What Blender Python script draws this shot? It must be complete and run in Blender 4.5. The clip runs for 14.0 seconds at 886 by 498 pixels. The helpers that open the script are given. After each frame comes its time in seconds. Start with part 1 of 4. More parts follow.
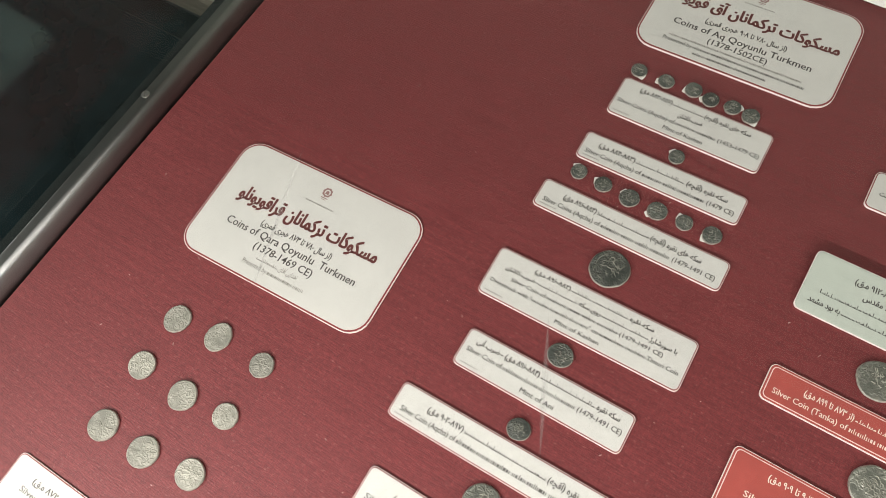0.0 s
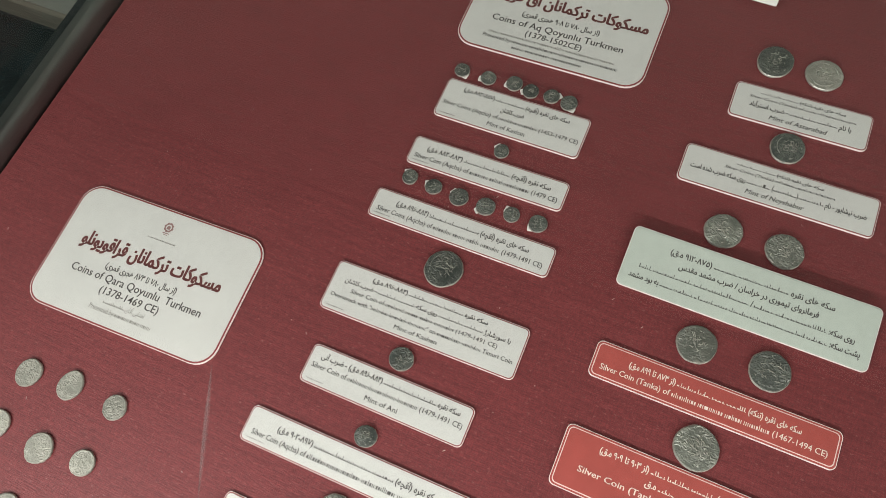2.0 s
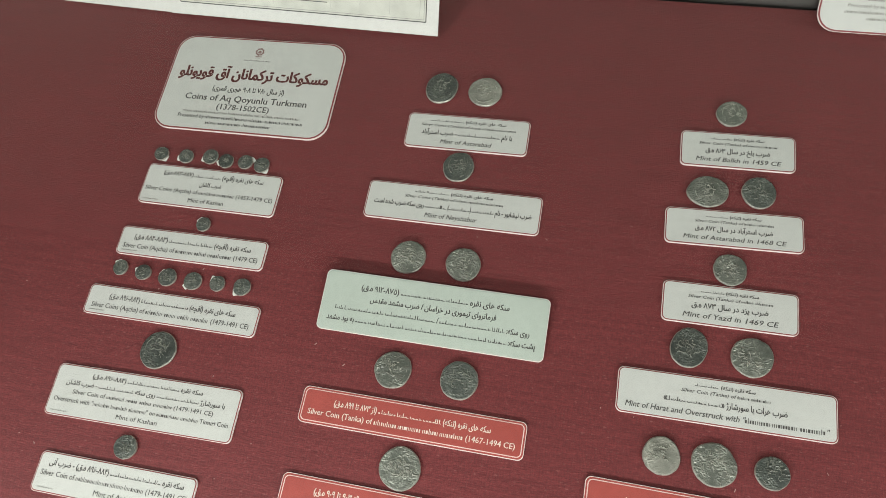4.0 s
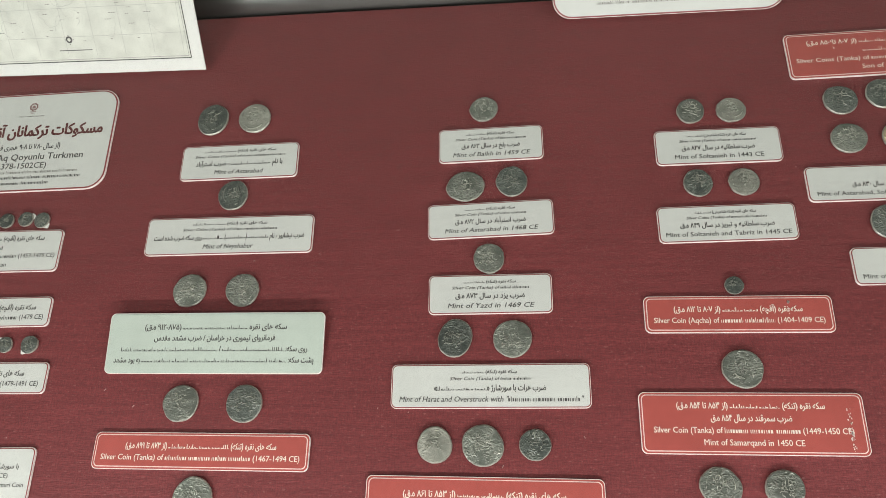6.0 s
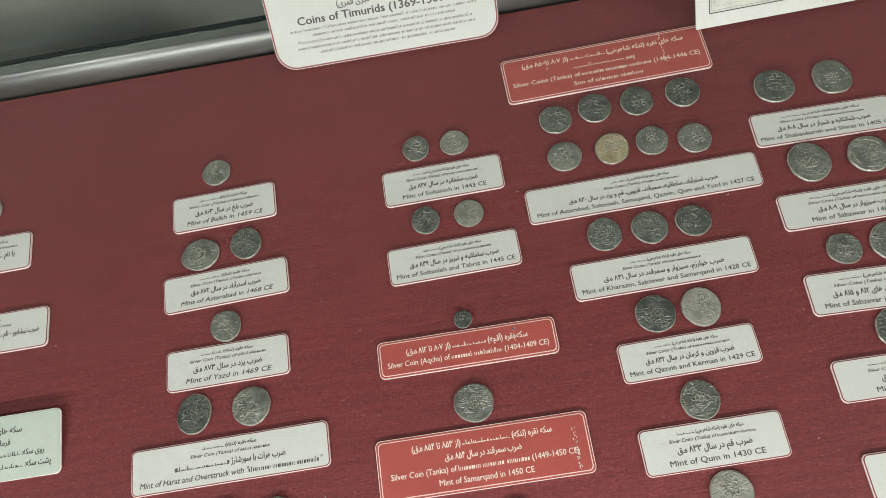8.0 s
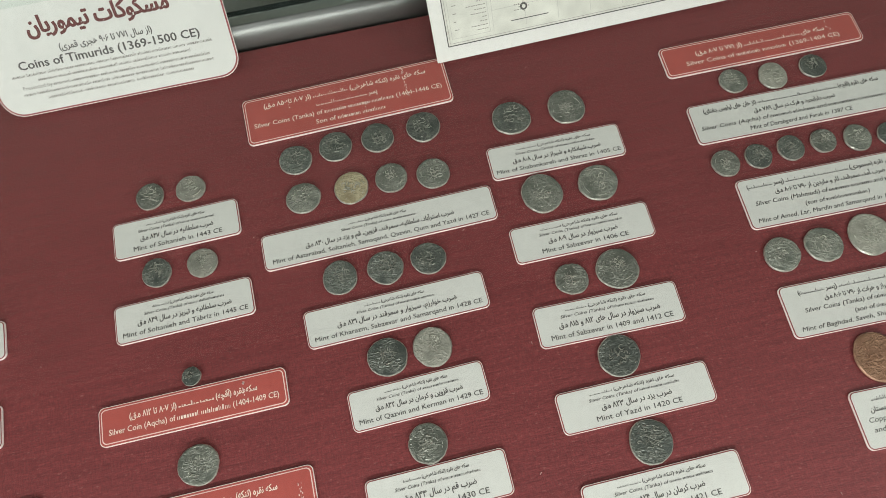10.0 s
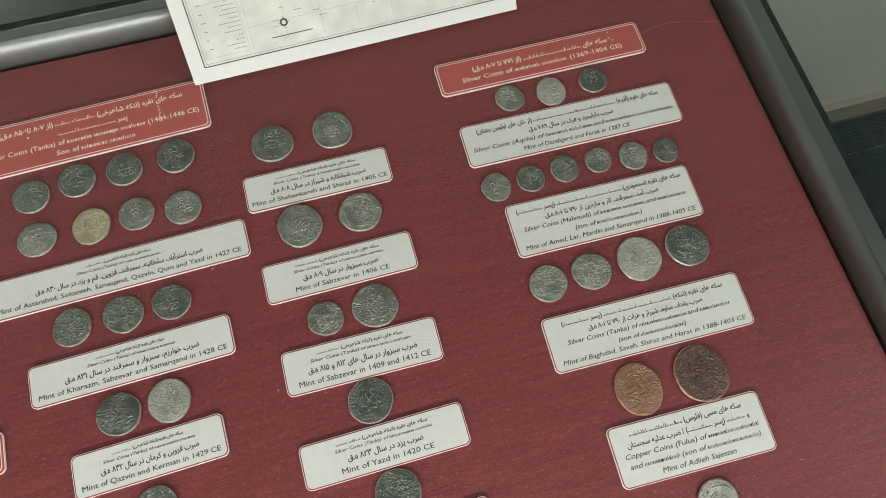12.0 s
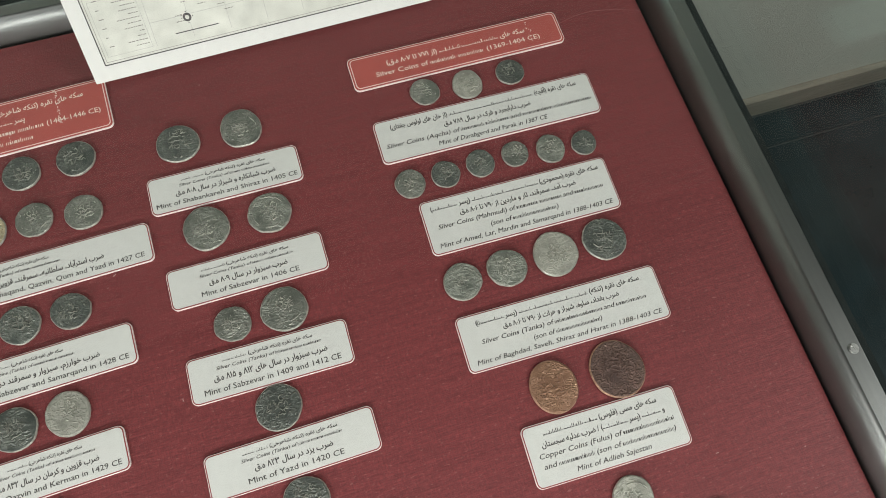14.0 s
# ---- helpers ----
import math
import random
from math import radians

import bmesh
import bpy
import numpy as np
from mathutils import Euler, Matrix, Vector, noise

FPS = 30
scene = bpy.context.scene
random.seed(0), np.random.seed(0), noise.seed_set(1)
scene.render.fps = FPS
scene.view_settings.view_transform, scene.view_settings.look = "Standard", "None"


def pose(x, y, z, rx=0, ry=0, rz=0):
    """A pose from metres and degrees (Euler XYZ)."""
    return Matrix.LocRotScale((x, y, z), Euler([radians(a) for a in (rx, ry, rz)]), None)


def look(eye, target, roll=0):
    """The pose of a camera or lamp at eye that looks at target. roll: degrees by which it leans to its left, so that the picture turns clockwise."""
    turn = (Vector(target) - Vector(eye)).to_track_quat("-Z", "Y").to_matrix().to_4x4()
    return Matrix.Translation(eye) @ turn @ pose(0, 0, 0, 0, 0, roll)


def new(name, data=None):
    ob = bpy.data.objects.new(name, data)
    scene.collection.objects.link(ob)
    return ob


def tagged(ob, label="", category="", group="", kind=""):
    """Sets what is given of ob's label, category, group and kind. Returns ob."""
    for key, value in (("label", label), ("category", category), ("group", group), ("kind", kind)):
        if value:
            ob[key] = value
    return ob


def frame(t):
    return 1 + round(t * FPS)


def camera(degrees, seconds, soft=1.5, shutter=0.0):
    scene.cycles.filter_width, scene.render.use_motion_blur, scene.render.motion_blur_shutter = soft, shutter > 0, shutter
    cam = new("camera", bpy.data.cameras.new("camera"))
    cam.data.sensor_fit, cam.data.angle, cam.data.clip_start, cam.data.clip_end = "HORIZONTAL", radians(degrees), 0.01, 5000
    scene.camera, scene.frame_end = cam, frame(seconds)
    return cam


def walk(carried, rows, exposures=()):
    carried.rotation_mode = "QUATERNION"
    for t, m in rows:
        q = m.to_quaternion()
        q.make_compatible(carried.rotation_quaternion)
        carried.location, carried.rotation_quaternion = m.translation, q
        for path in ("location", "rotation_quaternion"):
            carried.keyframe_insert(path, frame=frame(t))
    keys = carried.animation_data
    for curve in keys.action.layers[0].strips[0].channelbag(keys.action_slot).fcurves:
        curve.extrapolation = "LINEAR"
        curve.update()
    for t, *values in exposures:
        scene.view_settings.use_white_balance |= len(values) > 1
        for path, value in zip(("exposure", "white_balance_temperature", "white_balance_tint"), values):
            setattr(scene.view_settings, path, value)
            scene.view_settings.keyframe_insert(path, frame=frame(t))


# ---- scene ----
cam = camera(64.0, 14.0, soft=0.62)
PATH = [
    (0, (0.029, 0.024, 0.415), (-0.536, 0.606, -1.414), -13.4),
    (0.5, (0.033, 0.023, 0.419), (-0.524, 0.587, -1.418), -14.4),
    (1, (0.048, 0.034, 0.421), (-0.481, 0.611, -1.419), -14.3),
    (1.5, (0.069, 0.055, 0.422), (-0.428, 0.638, -1.426), -14.6),
    (2, (0.1, 0.071, 0.423), (-0.373, 0.669, -1.426), -15.4),
    (2.5, (0.136, 0.088, 0.427), (-0.312, 0.715, -1.419), -16.2),
    (3, (0.18, 0.109, 0.429), (-0.256, 0.761, -1.411), -18.0),
    (3.5, (0.221, 0.118, 0.429), (-0.195, 0.802, -1.404), -18.6),
    (4, (0.258, 0.13, 0.434), (-0.107, 0.821, -1.407), -18.3),
    (4.2, (0.272, 0.131, 0.436), (-0.075, 0.833, -1.405), -17.9),
    (6.3, (0.394, 0.148, 0.439), (0.182, 0.854, -1.42), -17.8),
    (6.5, (0.406, 0.15, 0.438), (0.207, 0.858, -1.422), -17.8),
    (7, (0.441, 0.157, 0.435), (0.279, 0.879, -1.423), -16.8),
    (7.5, (0.478, 0.164, 0.434), (0.361, 0.887, -1.427), -15.8),
    (8, (0.519, 0.165, 0.432), (0.435, 0.89, -1.429), -15.3),
    (8.5, (0.562, 0.167, 0.427), (0.537, 0.897, -1.435), -12.3),
    (8.7, (0.572, 0.168, 0.426), (0.578, 0.902, -1.434), -10.5),
    (10.8, (0.696, 0.175, 0.417), (0.854, 0.848, -1.46), -0.7),
    (11, (0.71, 0.177, 0.413), (0.877, 0.842, -1.466), -0.1),
    (11.5, (0.744, 0.179, 0.409), (0.949, 0.823, -1.473), 2.7),
    (12, (0.771, 0.178, 0.407), (1.012, 0.81, -1.475), 5.1),
    (12.5, (0.79, 0.178, 0.403), (1.054, 0.794, -1.481), 6.8),
    (13, (0.805, 0.175, 0.401), (1.081, 0.784, -1.484), 7.5),
    (13.5, (0.812, 0.173, 0.4), (1.096, 0.773, -1.487), 8.1),
    (14, (0.811, 0.175, 0.401), (1.104, 0.761, -1.489), 9.1),
]
walk(cam, [(t, look(eye, target, roll)) for t, eye, target, roll in PATH],
     exposures=((0, 0.0, 6850, 14), (1.5, -0.1, 6750, 12), (2.5, -0.2, 6500, 9), (3, -0.18, 6500, 7), (4.2, 0.03, 6500, 7), (6.5, 0.15, 6500, 9), (8.5, 0.14, 6500, 7), (11, 0.16, 6500, 7), (14, 0.24, 6450, 9.5)))


# ---- light: a room with ceiling lamps on the visitor's side of the case ----
world = bpy.data.worlds.new("room_air")
scene.world = world
world.use_nodes = True
world.node_tree.nodes["Background"].inputs[0].default_value = (0.9, 1.0, 0.95, 1)
world.node_tree.nodes["Background"].inputs[1].default_value = 0.02


def ceiling_lamp(x, y, z, sx, sy, watts, colour):
    data = bpy.data.lights.new("ceiling_lamp", "AREA")
    data.shape, data.size, data.size_y, data.energy, data.color = "RECTANGLE", sx, sy, watts, colour
    ob = new("ceiling_lamp", data)
    ob.matrix_world = look((x, y, z), (x, y + 0.15, 0))
    return ob


CEILING = 1.75
ceiling_lamp(-1.15, -0.75, CEILING - 0.03, 0.6, 0.3, 23, (1.0, 0.985, 0.962))
ceiling_lamp(0.9, -0.75, CEILING - 0.03, 0.6, 0.3, 5, (1.0, 0.985, 0.962))
ceiling_lamp(0.4, -2.2, CEILING - 0.03, 1.2, 0.3, 8, (0.96, 1.0, 0.99))
# unseen, added to brighten the wall and floor on the right
ceiling_lamp(2.8, -0.5, CEILING - 0.03, 0.6, 0.3, 27, (1.0, 0.985, 0.962))
# unseen strip added at the hood's front edge to brighten the near side
strip = bpy.data.lights.new("case_strip_light", "AREA")
strip.shape, strip.size, strip.size_y, strip.energy, strip.color = "RECTANGLE", 1.36, 0.015, 5.7, (1.0, 0.985, 0.962)
new("case_strip_light", strip).matrix_world = look((0.33, -0.222, 0.222), (0.33, 0.10, 0.0))


# ---- materials ----
def material(name, colour, rough=0.6, metal=0.0, grain=0.0, scale=300.0, bump=0.0, stretch=(1, 1, 1), spots=0.0, spot_scale=14.0, random_tint=0.0, spec=0.5):
    """Procedural surface: fine grain, larger blotches, relief."""
    m = bpy.data.materials.new(name)
    m.use_nodes = True
    n, l = m.node_tree.nodes, m.node_tree.links
    b = n["Principled BSDF"]
    b.inputs["Roughness"].default_value, b.inputs["Metallic"].default_value = rough, metal
    b.inputs["Specular IOR Level"].default_value = spec
    co = n.new("ShaderNodeTexCoord")
    mp = n.new("ShaderNodeMapping")
    mp.inputs["Scale"].default_value = stretch
    l.new(co.outputs["Object"], mp.inputs["Vector"])
    fine = n.new("ShaderNodeTexNoise")
    fine.inputs["Scale"].default_value, fine.inputs["Detail"].default_value = scale, 4
    l.new(mp.outputs[0], fine.inputs["Vector"])
    big = n.new("ShaderNodeTexNoise")
    big.inputs["Scale"].default_value, big.inputs["Detail"].default_value = spot_scale, 3
    l.new(co.outputs["Object"], big.inputs["Vector"])

    def spread(source, amount, to):
        r = n.new("ShaderNodeMapRange")
        r.inputs[1].default_value, r.inputs[2].default_value = 0.3, 0.7
        r.inputs[3].default_value, r.inputs[4].default_value = 1 - amount, 1 + amount
        l.new(source, r.inputs[0])
        mul = n.new("ShaderNodeVectorMath")
        mul.operation = "SCALE"
        l.new(to, mul.inputs[0])
        l.new(r.outputs[0], mul.inputs["Scale"])
        return mul.outputs[0]

    rgb = n.new("ShaderNodeRGB")
    rgb.outputs[0].default_value = (*colour, 1)
    out = spread(fine.outputs[0], grain, rgb.outputs[0])
    out = spread(big.outputs[0], spots, out)
    if random_tint:
        info = n.new("ShaderNodeObjectInfo")
        out = spread(info.outputs["Random"], random_tint, out)
    l.new(out, b.inputs["Base Color"])
    if bump:
        bp = n.new("ShaderNodeBump")
        bp.inputs["Strength"].default_value, bp.inputs["Distance"].default_value = bump, 0.0006
        l.new(fine.outputs[0], bp.inputs["Height"])
        l.new(bp.outputs[0], b.inputs["Normal"])
    return m


def glass_material(name, tint, reflect=0.03):
    m = bpy.data.materials.new(name)
    m.use_nodes = True
    n, l = m.node_tree.nodes, m.node_tree.links
    n.remove(n["Principled BSDF"])
    clear, shine, mix, edge = n.new("ShaderNodeBsdfTransparent"), n.new("ShaderNodeBsdfGlossy"), n.new("ShaderNodeMixShader"), n.new("ShaderNodeLayerWeight")
    power, gain = n.new("ShaderNodeMath"), n.new("ShaderNodeMath")
    power.operation, gain.operation = "POWER", "MULTIPLY_ADD"
    power.inputs[1].default_value, gain.inputs[1].default_value, gain.inputs[2].default_value = 5.0, 0.92, reflect
    edge.inputs[0].default_value = 0.5
    clear.inputs[0].default_value = (*tint, 1)
    shine.inputs["Roughness"].default_value = 0.0
    shine.inputs["Color"].default_value = (0.80, 1.0, 0.98, 1)
    l.new(edge.outputs["Facing"], power.inputs[0])
    l.new(power.outputs[0], gain.inputs[0])
    l.new(gain.outputs[0], mix.inputs[0])
    l.new(clear.outputs[0], mix.inputs[1])
    l.new(shine.outputs[0], mix.inputs[2])
    l.new(mix.outputs[0], n["Material Output"].inputs[0])
    return m


def woven_cloth(name, colour):
    """Slubbed cloth: long weft threads along x, short warp threads across, uneven dye, a faint sheen."""
    m = bpy.data.materials.new(name)
    m.use_nodes = True
    n, l = m.node_tree.nodes, m.node_tree.links
    b = n["Principled BSDF"]
    b.inputs["Roughness"].default_value, b.inputs["Specular IOR Level"].default_value = 0.50, 0.36
    b.inputs["Sheen Weight"].default_value, b.inputs["Sheen Roughness"].default_value = 0.05, 0.4
    b.inputs["Sheen Tint"].default_value = (0.9, 0.45, 0.45, 1)
    co = n.new("ShaderNodeTexCoord")

    def threads(stretch, turn, scale, detail, low, high, out_low, out_high):
        mp, tex, span = n.new("ShaderNodeMapping"), n.new("ShaderNodeTexNoise"), n.new("ShaderNodeMapRange")
        mp.inputs["Scale"].default_value, mp.inputs["Rotation"].default_value = stretch, (0, 0, radians(turn))
        tex.inputs["Scale"].default_value, tex.inputs["Detail"].default_value = scale, detail
        for slot, v in zip((1, 2, 3, 4), (low, high, out_low, out_high)):
            span.inputs[slot].default_value = v
        l.new(co.outputs["Object"], mp.inputs["Vector"])
        l.new(mp.outputs[0], tex.inputs["Vector"])
        l.new(tex.outputs[0], span.inputs[0])
        return span.outputs[0]

    def times(a, c):
        k = n.new("ShaderNodeMath")
        k.operation = "MULTIPLY"
        l.new(a, k.inputs[0])
        l.new(c, k.inputs[1])
        return k.outputs[0]

    weft = threads((0.26, 1.4, 1), 0.6, 820, 3.0, 0.3, 0.7, 0.83, 1.18)
    slub = threads((0.07, 1.0, 1), 1.2, 330, 2.0, 0.36, 0.68, 0.92, 1.11)
    warp = threads((1.6, 0.40, 1), 0.0, 640, 2.0, 0.3, 0.7, 0.86, 1.14)
    dye = threads((0.6, 1.0, 1), 8.0, 7, 3.0, 0.3, 0.7, 0.93, 1.07)
    fleck = threads((0.45, 1.0, 1), 0.0, 760, 1.0, 0.64, 0.78, 0.0, 0.28)
    total = times(times(times(weft, slub), warp), dye)
    rgb, tint, pale = n.new("ShaderNodeRGB"), n.new("ShaderNodeVectorMath"), n.new("ShaderNodeMixRGB")
    rgb.outputs[0].default_value = (*colour, 1)
    tint.operation = "SCALE"
    l.new(rgb.outputs[0], tint.inputs[0])
    l.new(total, tint.inputs["Scale"])
    pale.inputs[2].default_value = (0.40, 0.20, 0.19, 1)  # bare, paler fibres
    l.new(fleck, pale.inputs[0])
    l.new(tint.outputs[0], pale.inputs[1])
    l.new(pale.outputs[0], b.inputs["Base Color"])
    bp = n.new("ShaderNodeBump")
    bp.inputs["Strength"].default_value, bp.inputs["Distance"].default_value = 0.4, 0.0005
    l.new(times(weft, warp), bp.inputs["Height"])
    l.new(bp.outputs[0], b.inputs["Normal"])
    return m


FABRIC = woven_cloth("red_woven_fabric", (0.155, 0.0315, 0.033))
CARD_EDGE = material("pale_card_edge", (0.76, 0.67, 0.64), 0.7, grain=0.05)
BORDER = material("dark_red_print", (0.23, 0.045, 0.045), 0.5, grain=0.06)
CREAM = material("cream_print", (0.575, 0.58, 0.547), 0.45, grain=0.03, spots=0.03, spot_scale=30)
PALE_GREEN = material("pale_green_print", (0.455, 0.51, 0.45), 0.45, grain=0.03, spots=0.03, spot_scale=30)
RED_PRINT = material("bright_red_print", (0.37, 0.075, 0.062), 0.45, grain=0.05, spots=0.06, spot_scale=40)
PINK_LINE = material("pale_pink_line", (0.78, 0.60, 0.56), 0.5, grain=0.08)
INK = material("black_ink", (0.075, 0.07, 0.066), 0.6, grain=0.1)
MAROON_INK = material("maroon_ink", (0.11, 0.025, 0.022), 0.6, grain=0.1)
EMBLEM_INK = material("faded_maroon_ink", (0.26, 0.15, 0.14), 0.6, grain=0.15, scale=900)
GREY_INK = material("grey_ink", (0.20, 0.19, 0.17), 0.6, grain=0.1)
GREY_BAR = material("grey_bar_ink", (0.33, 0.325, 0.305), 0.6, grain=0.1)
PALE_BAR = material("pale_bar_ink", (0.72, 0.52, 0.46), 0.6, grain=0.1)
PALE_INK = material("cream_ink", (0.80, 0.66, 0.58), 0.6, grain=0.1)
MAP_PAPER = material("map_paper", (0.67, 0.665, 0.63), 0.6, grain=0.03, spots=0.03)
MAP_PRINT = material("map_print", (0.60, 0.60, 0.535), 0.6, grain=0.10, scale=90, spots=0.08, spot_scale=25)
ALUMINIUM = material("satin_aluminium", (0.185, 0.190, 0.182), 0.36, 1.0, grain=0.06, scale=60, stretch=(0.05, 6, 6), bump=0.05, spots=0.08)
STEEL = material("screw_steel", (0.42, 0.42, 0.40), 0.3, 0.9, grain=0.1)
SEALANT = material("pale_sealant", (0.16, 0.175, 0.168), 0.2, grain=0.5, scale=150)
RUBBER = material("black_gasket", (0.012, 0.016, 0.015), 0.7, grain=0.3, scale=120, spec=0.12)
PLINTH = material("dark_lacquer", (0.03, 0.032, 0.032), 0.4, grain=0.2, scale=30)
FLOOR = material("dark_floor_stone", (0.012, 0.023, 0.028), 0.22, grain=0.25, scale=18, spots=0.4, spot_scale=2.0, random_tint=0.12)
GROUT = material("grey_floor_joint", (0.045, 0.05, 0.05), 0.8, grain=0.2, scale=60)
SKIRTING = material("brown_wood_skirting", (0.33, 0.285, 0.235), 0.5, grain=0.2, scale=40, stretch=(0.2, 3, 3))
WALL = material("grey_plaster", (0.64, 0.62, 0.56), 0.8, grain=0.05, scale=60, spots=0.06, spot_scale=2)
CEILING_PAINT = material("ceiling_paint", (0.22, 0.22, 0.21), 0.9, grain=0.03, scale=20)
GLASS = glass_material("case_glass", (0.90, 0.95, 0.93))
TOP_GLASS = glass_material("top_glass", (0.975, 0.985, 0.98), 0.007)
PUTTY = material("white_mounting_pad", (0.72, 0.72, 0.68), 0.6, grain=0.08)


def coin_material(name, dark, light, metal, rough=0.42, relief=0.0004):
    """Worn struck metal: bright high spots, dark toned hollows."""
    m = bpy.data.materials.new(name)
    m.use_nodes = True
    n, l = m.node_tree.nodes, m.node_tree.links
    b = n["Principled BSDF"]
    co, info = n.new("ShaderNodeTexCoord"), n.new("ShaderNodeObjectInfo")
    off = n.new("ShaderNodeVectorMath")
    off.operation = "MULTIPLY_ADD"
    off.inputs[1].default_value = (1, 1, 1)
    l.new(co.outputs["Object"], off.inputs[0])
    l.new(info.outputs["Random"], off.inputs[2])
    mp = n.new("ShaderNodeMapping")
    mp.inputs["Scale"].default_value = (1.0, 1.35, 1.0)
    l.new(off.outputs[0], mp.inputs["Vector"])
    script = n.new("ShaderNodeTexNoise")
    script.inputs["Scale"].default_value, script.inputs["Detail"].default_value, script.inputs["Distortion"].default_value = 300, 1.2, 0.8
    l.new(mp.outputs[0], script.inputs["Vector"])
    centred, width = n.new("ShaderNodeMath"), n.new("ShaderNodeMath")
    centred.operation, width.operation = "SUBTRACT", "ABSOLUTE"
    centred.inputs[1].default_value = 0.5
    l.new(script.outputs[0], centred.inputs[0])
    l.new(centred.outputs[0], width.inputs[0])
    ridge = n.new("ShaderNodeMapRange")  # raised strokes along winding lines
    ridge.inputs[1].default_value, ridge.inputs[2].default_value = 0.12, 0.02
    l.new(width.outputs[0], ridge.inputs[0])
    wear = n.new("ShaderNodeTexNoise")
    wear.inputs["Scale"].default_value, wear.inputs["Detail"].default_value = 95, 5
    l.new(off.outputs[0], wear.inputs["Vector"])
    patch = n.new("ShaderNodeMapRange")
    patch.inputs[1].default_value, patch.inputs[2].default_value = 0.34, 0.57
    l.new(wear.outputs[0], patch.inputs[0])
    struck = n.new("ShaderNodeMath")
    struck.operation = "MULTIPLY"
    l.new(ridge.outputs[0], struck.inputs[0])
    l.new(patch.outputs[0], struck.inputs[1])
    blend = n.new("ShaderNodeMath")
    blend.operation = "MULTIPLY_ADD"
    blend.inputs[1].default_value = 0.22
    l.new(struck.outputs[0], blend.inputs[0])
    half = n.new("ShaderNodeMath")
    half.operation = "MULTIPLY"
    half.inputs[1].default_value = 0.72
    l.new(wear.outputs[0], half.inputs[0])
    l.new(half.outputs[0], blend.inputs[2])
    ramp = n.new("ShaderNodeValToRGB")
    ramp.color_ramp.elements[0].color, ramp.color_ramp.elements[1].color = (*dark, 1), (*light, 1)
    ramp.color_ramp.elements[0].position, ramp.color_ramp.elements[1].position = 0.16, 0.66
    l.new(blend.outputs[0], ramp.inputs[0])
    tone = n.new("ShaderNodeMapRange")
    tone.inputs[3].default_value, tone.inputs[4].default_value = 0.78, 1.22
    l.new(info.outputs["Random"], tone.inputs[0])
    mul = n.new("ShaderNodeVectorMath")
    mul.operation = "SCALE"
    l.new(ramp.outputs[0], mul.inputs[0])
    l.new(tone.outputs[0], mul.inputs["Scale"])
    l.new(mul.outputs[0], b.inputs["Base Color"])
    b.inputs["Metallic"].default_value, b.inputs["Roughness"].default_value = metal, rough
    bp = n.new("ShaderNodeBump")
    bp.inputs["Strength"].default_value, bp.inputs["Distance"].default_value = 1.0, relief
    l.new(struck.outputs[0], bp.inputs["Height"])
    l.new(bp.outputs[0], b.inputs["Normal"])
    return m


SILVER = coin_material("toned_silver", (0.10, 0.11, 0.093), (0.27, 0.278, 0.238), 0.45, 0.38)
PALE_SILVER = coin_material("pale_silver", (0.175, 0.176, 0.148), (0.34, 0.335, 0.285), 0.25, 0.55, 0.0002)
DARK_SILVER = coin_material("dark_silver", (0.058, 0.069, 0.062), (0.165, 0.175, 0.153), 0.45, 0.38)
GILT = coin_material("golden_toned_silver", (0.23, 0.19, 0.115), (0.42, 0.37, 0.25), 0.45, 0.38)
COPPER = coin_material("brown_copper", (0.19, 0.098, 0.06), (0.32, 0.185, 0.115), 0.35, 0.42, 0.0006)
DARK_COPPER = coin_material("dark_copper", (0.08, 0.050, 0.043), (0.18, 0.11, 0.088), 0.35, 0.42, 0.0006)
# lighter rim metal: the glint of a lit edge put into its colour
EDGE_GLINT = material("bright_edge_glint", (0.36, 0.355, 0.31), 0.36, 0.5, grain=0.3, scale=500)
# relief is lighter than its field: rubbed metal plus glints put into the colour
HIGH_POINTS = material("rubbed_glint_relief", (0.43, 0.43, 0.375), 0.36, 0.5, grain=0.35, scale=260)
DULL_POINTS = material("dull_silver_relief", (0.29, 0.295, 0.255), 0.38, 0.5, grain=0.4, scale=260)
WORN_COPPER_GLINT = material("worn_copper_glint", (0.36, 0.215, 0.145), 0.35, 0.5, grain=0.3, scale=500)


# ---- building helpers ----
def part(name, bm, mat, parent, label="", at=None, smooth=False):
    me = bpy.data.meshes.new(name)
    bm.to_mesh(me)
    bm.free()
    me.materials.append(mat)
    if smooth:
        for p in me.polygons:
            p.use_smooth = True
    ob = new(name, me)
    if parent is not None:
        ob.parent = parent
    if at is not None:
        ob.matrix_basis = at
    if label:
        ob["label"] = label
    return ob


def box_mesh(x0, x1, y0, y1, z0, z1, bevel=0.0):
    bm = bmesh.new()
    bmesh.ops.create_cube(bm, size=1)
    bmesh.ops.scale(bm, vec=(x1 - x0, y1 - y0, z1 - z0), verts=bm.verts)
    bmesh.ops.translate(bm, vec=((x0 + x1) / 2, (y0 + y1) / 2, (z0 + z1) / 2), verts=bm.verts)
    if bevel:
        bmesh.ops.bevel(bm, geom=bm.edges[:], offset=bevel, segments=2, affect="EDGES")
    return bm


def rounded_outline(w, h, r, steps=6):
    pts = []
    for cx, cy, a0 in ((w / 2 - r, h / 2 - r, 0), (r - w / 2, h / 2 - r, 90), (r - w / 2, r - h / 2, 180), (w / 2 - r, r - h / 2, 270)):
        for i in range(steps + 1):
            a = radians(a0 + 90 * i / steps)
            pts.append((cx + r * math.cos(a), cy + r * math.sin(a)))
    return pts


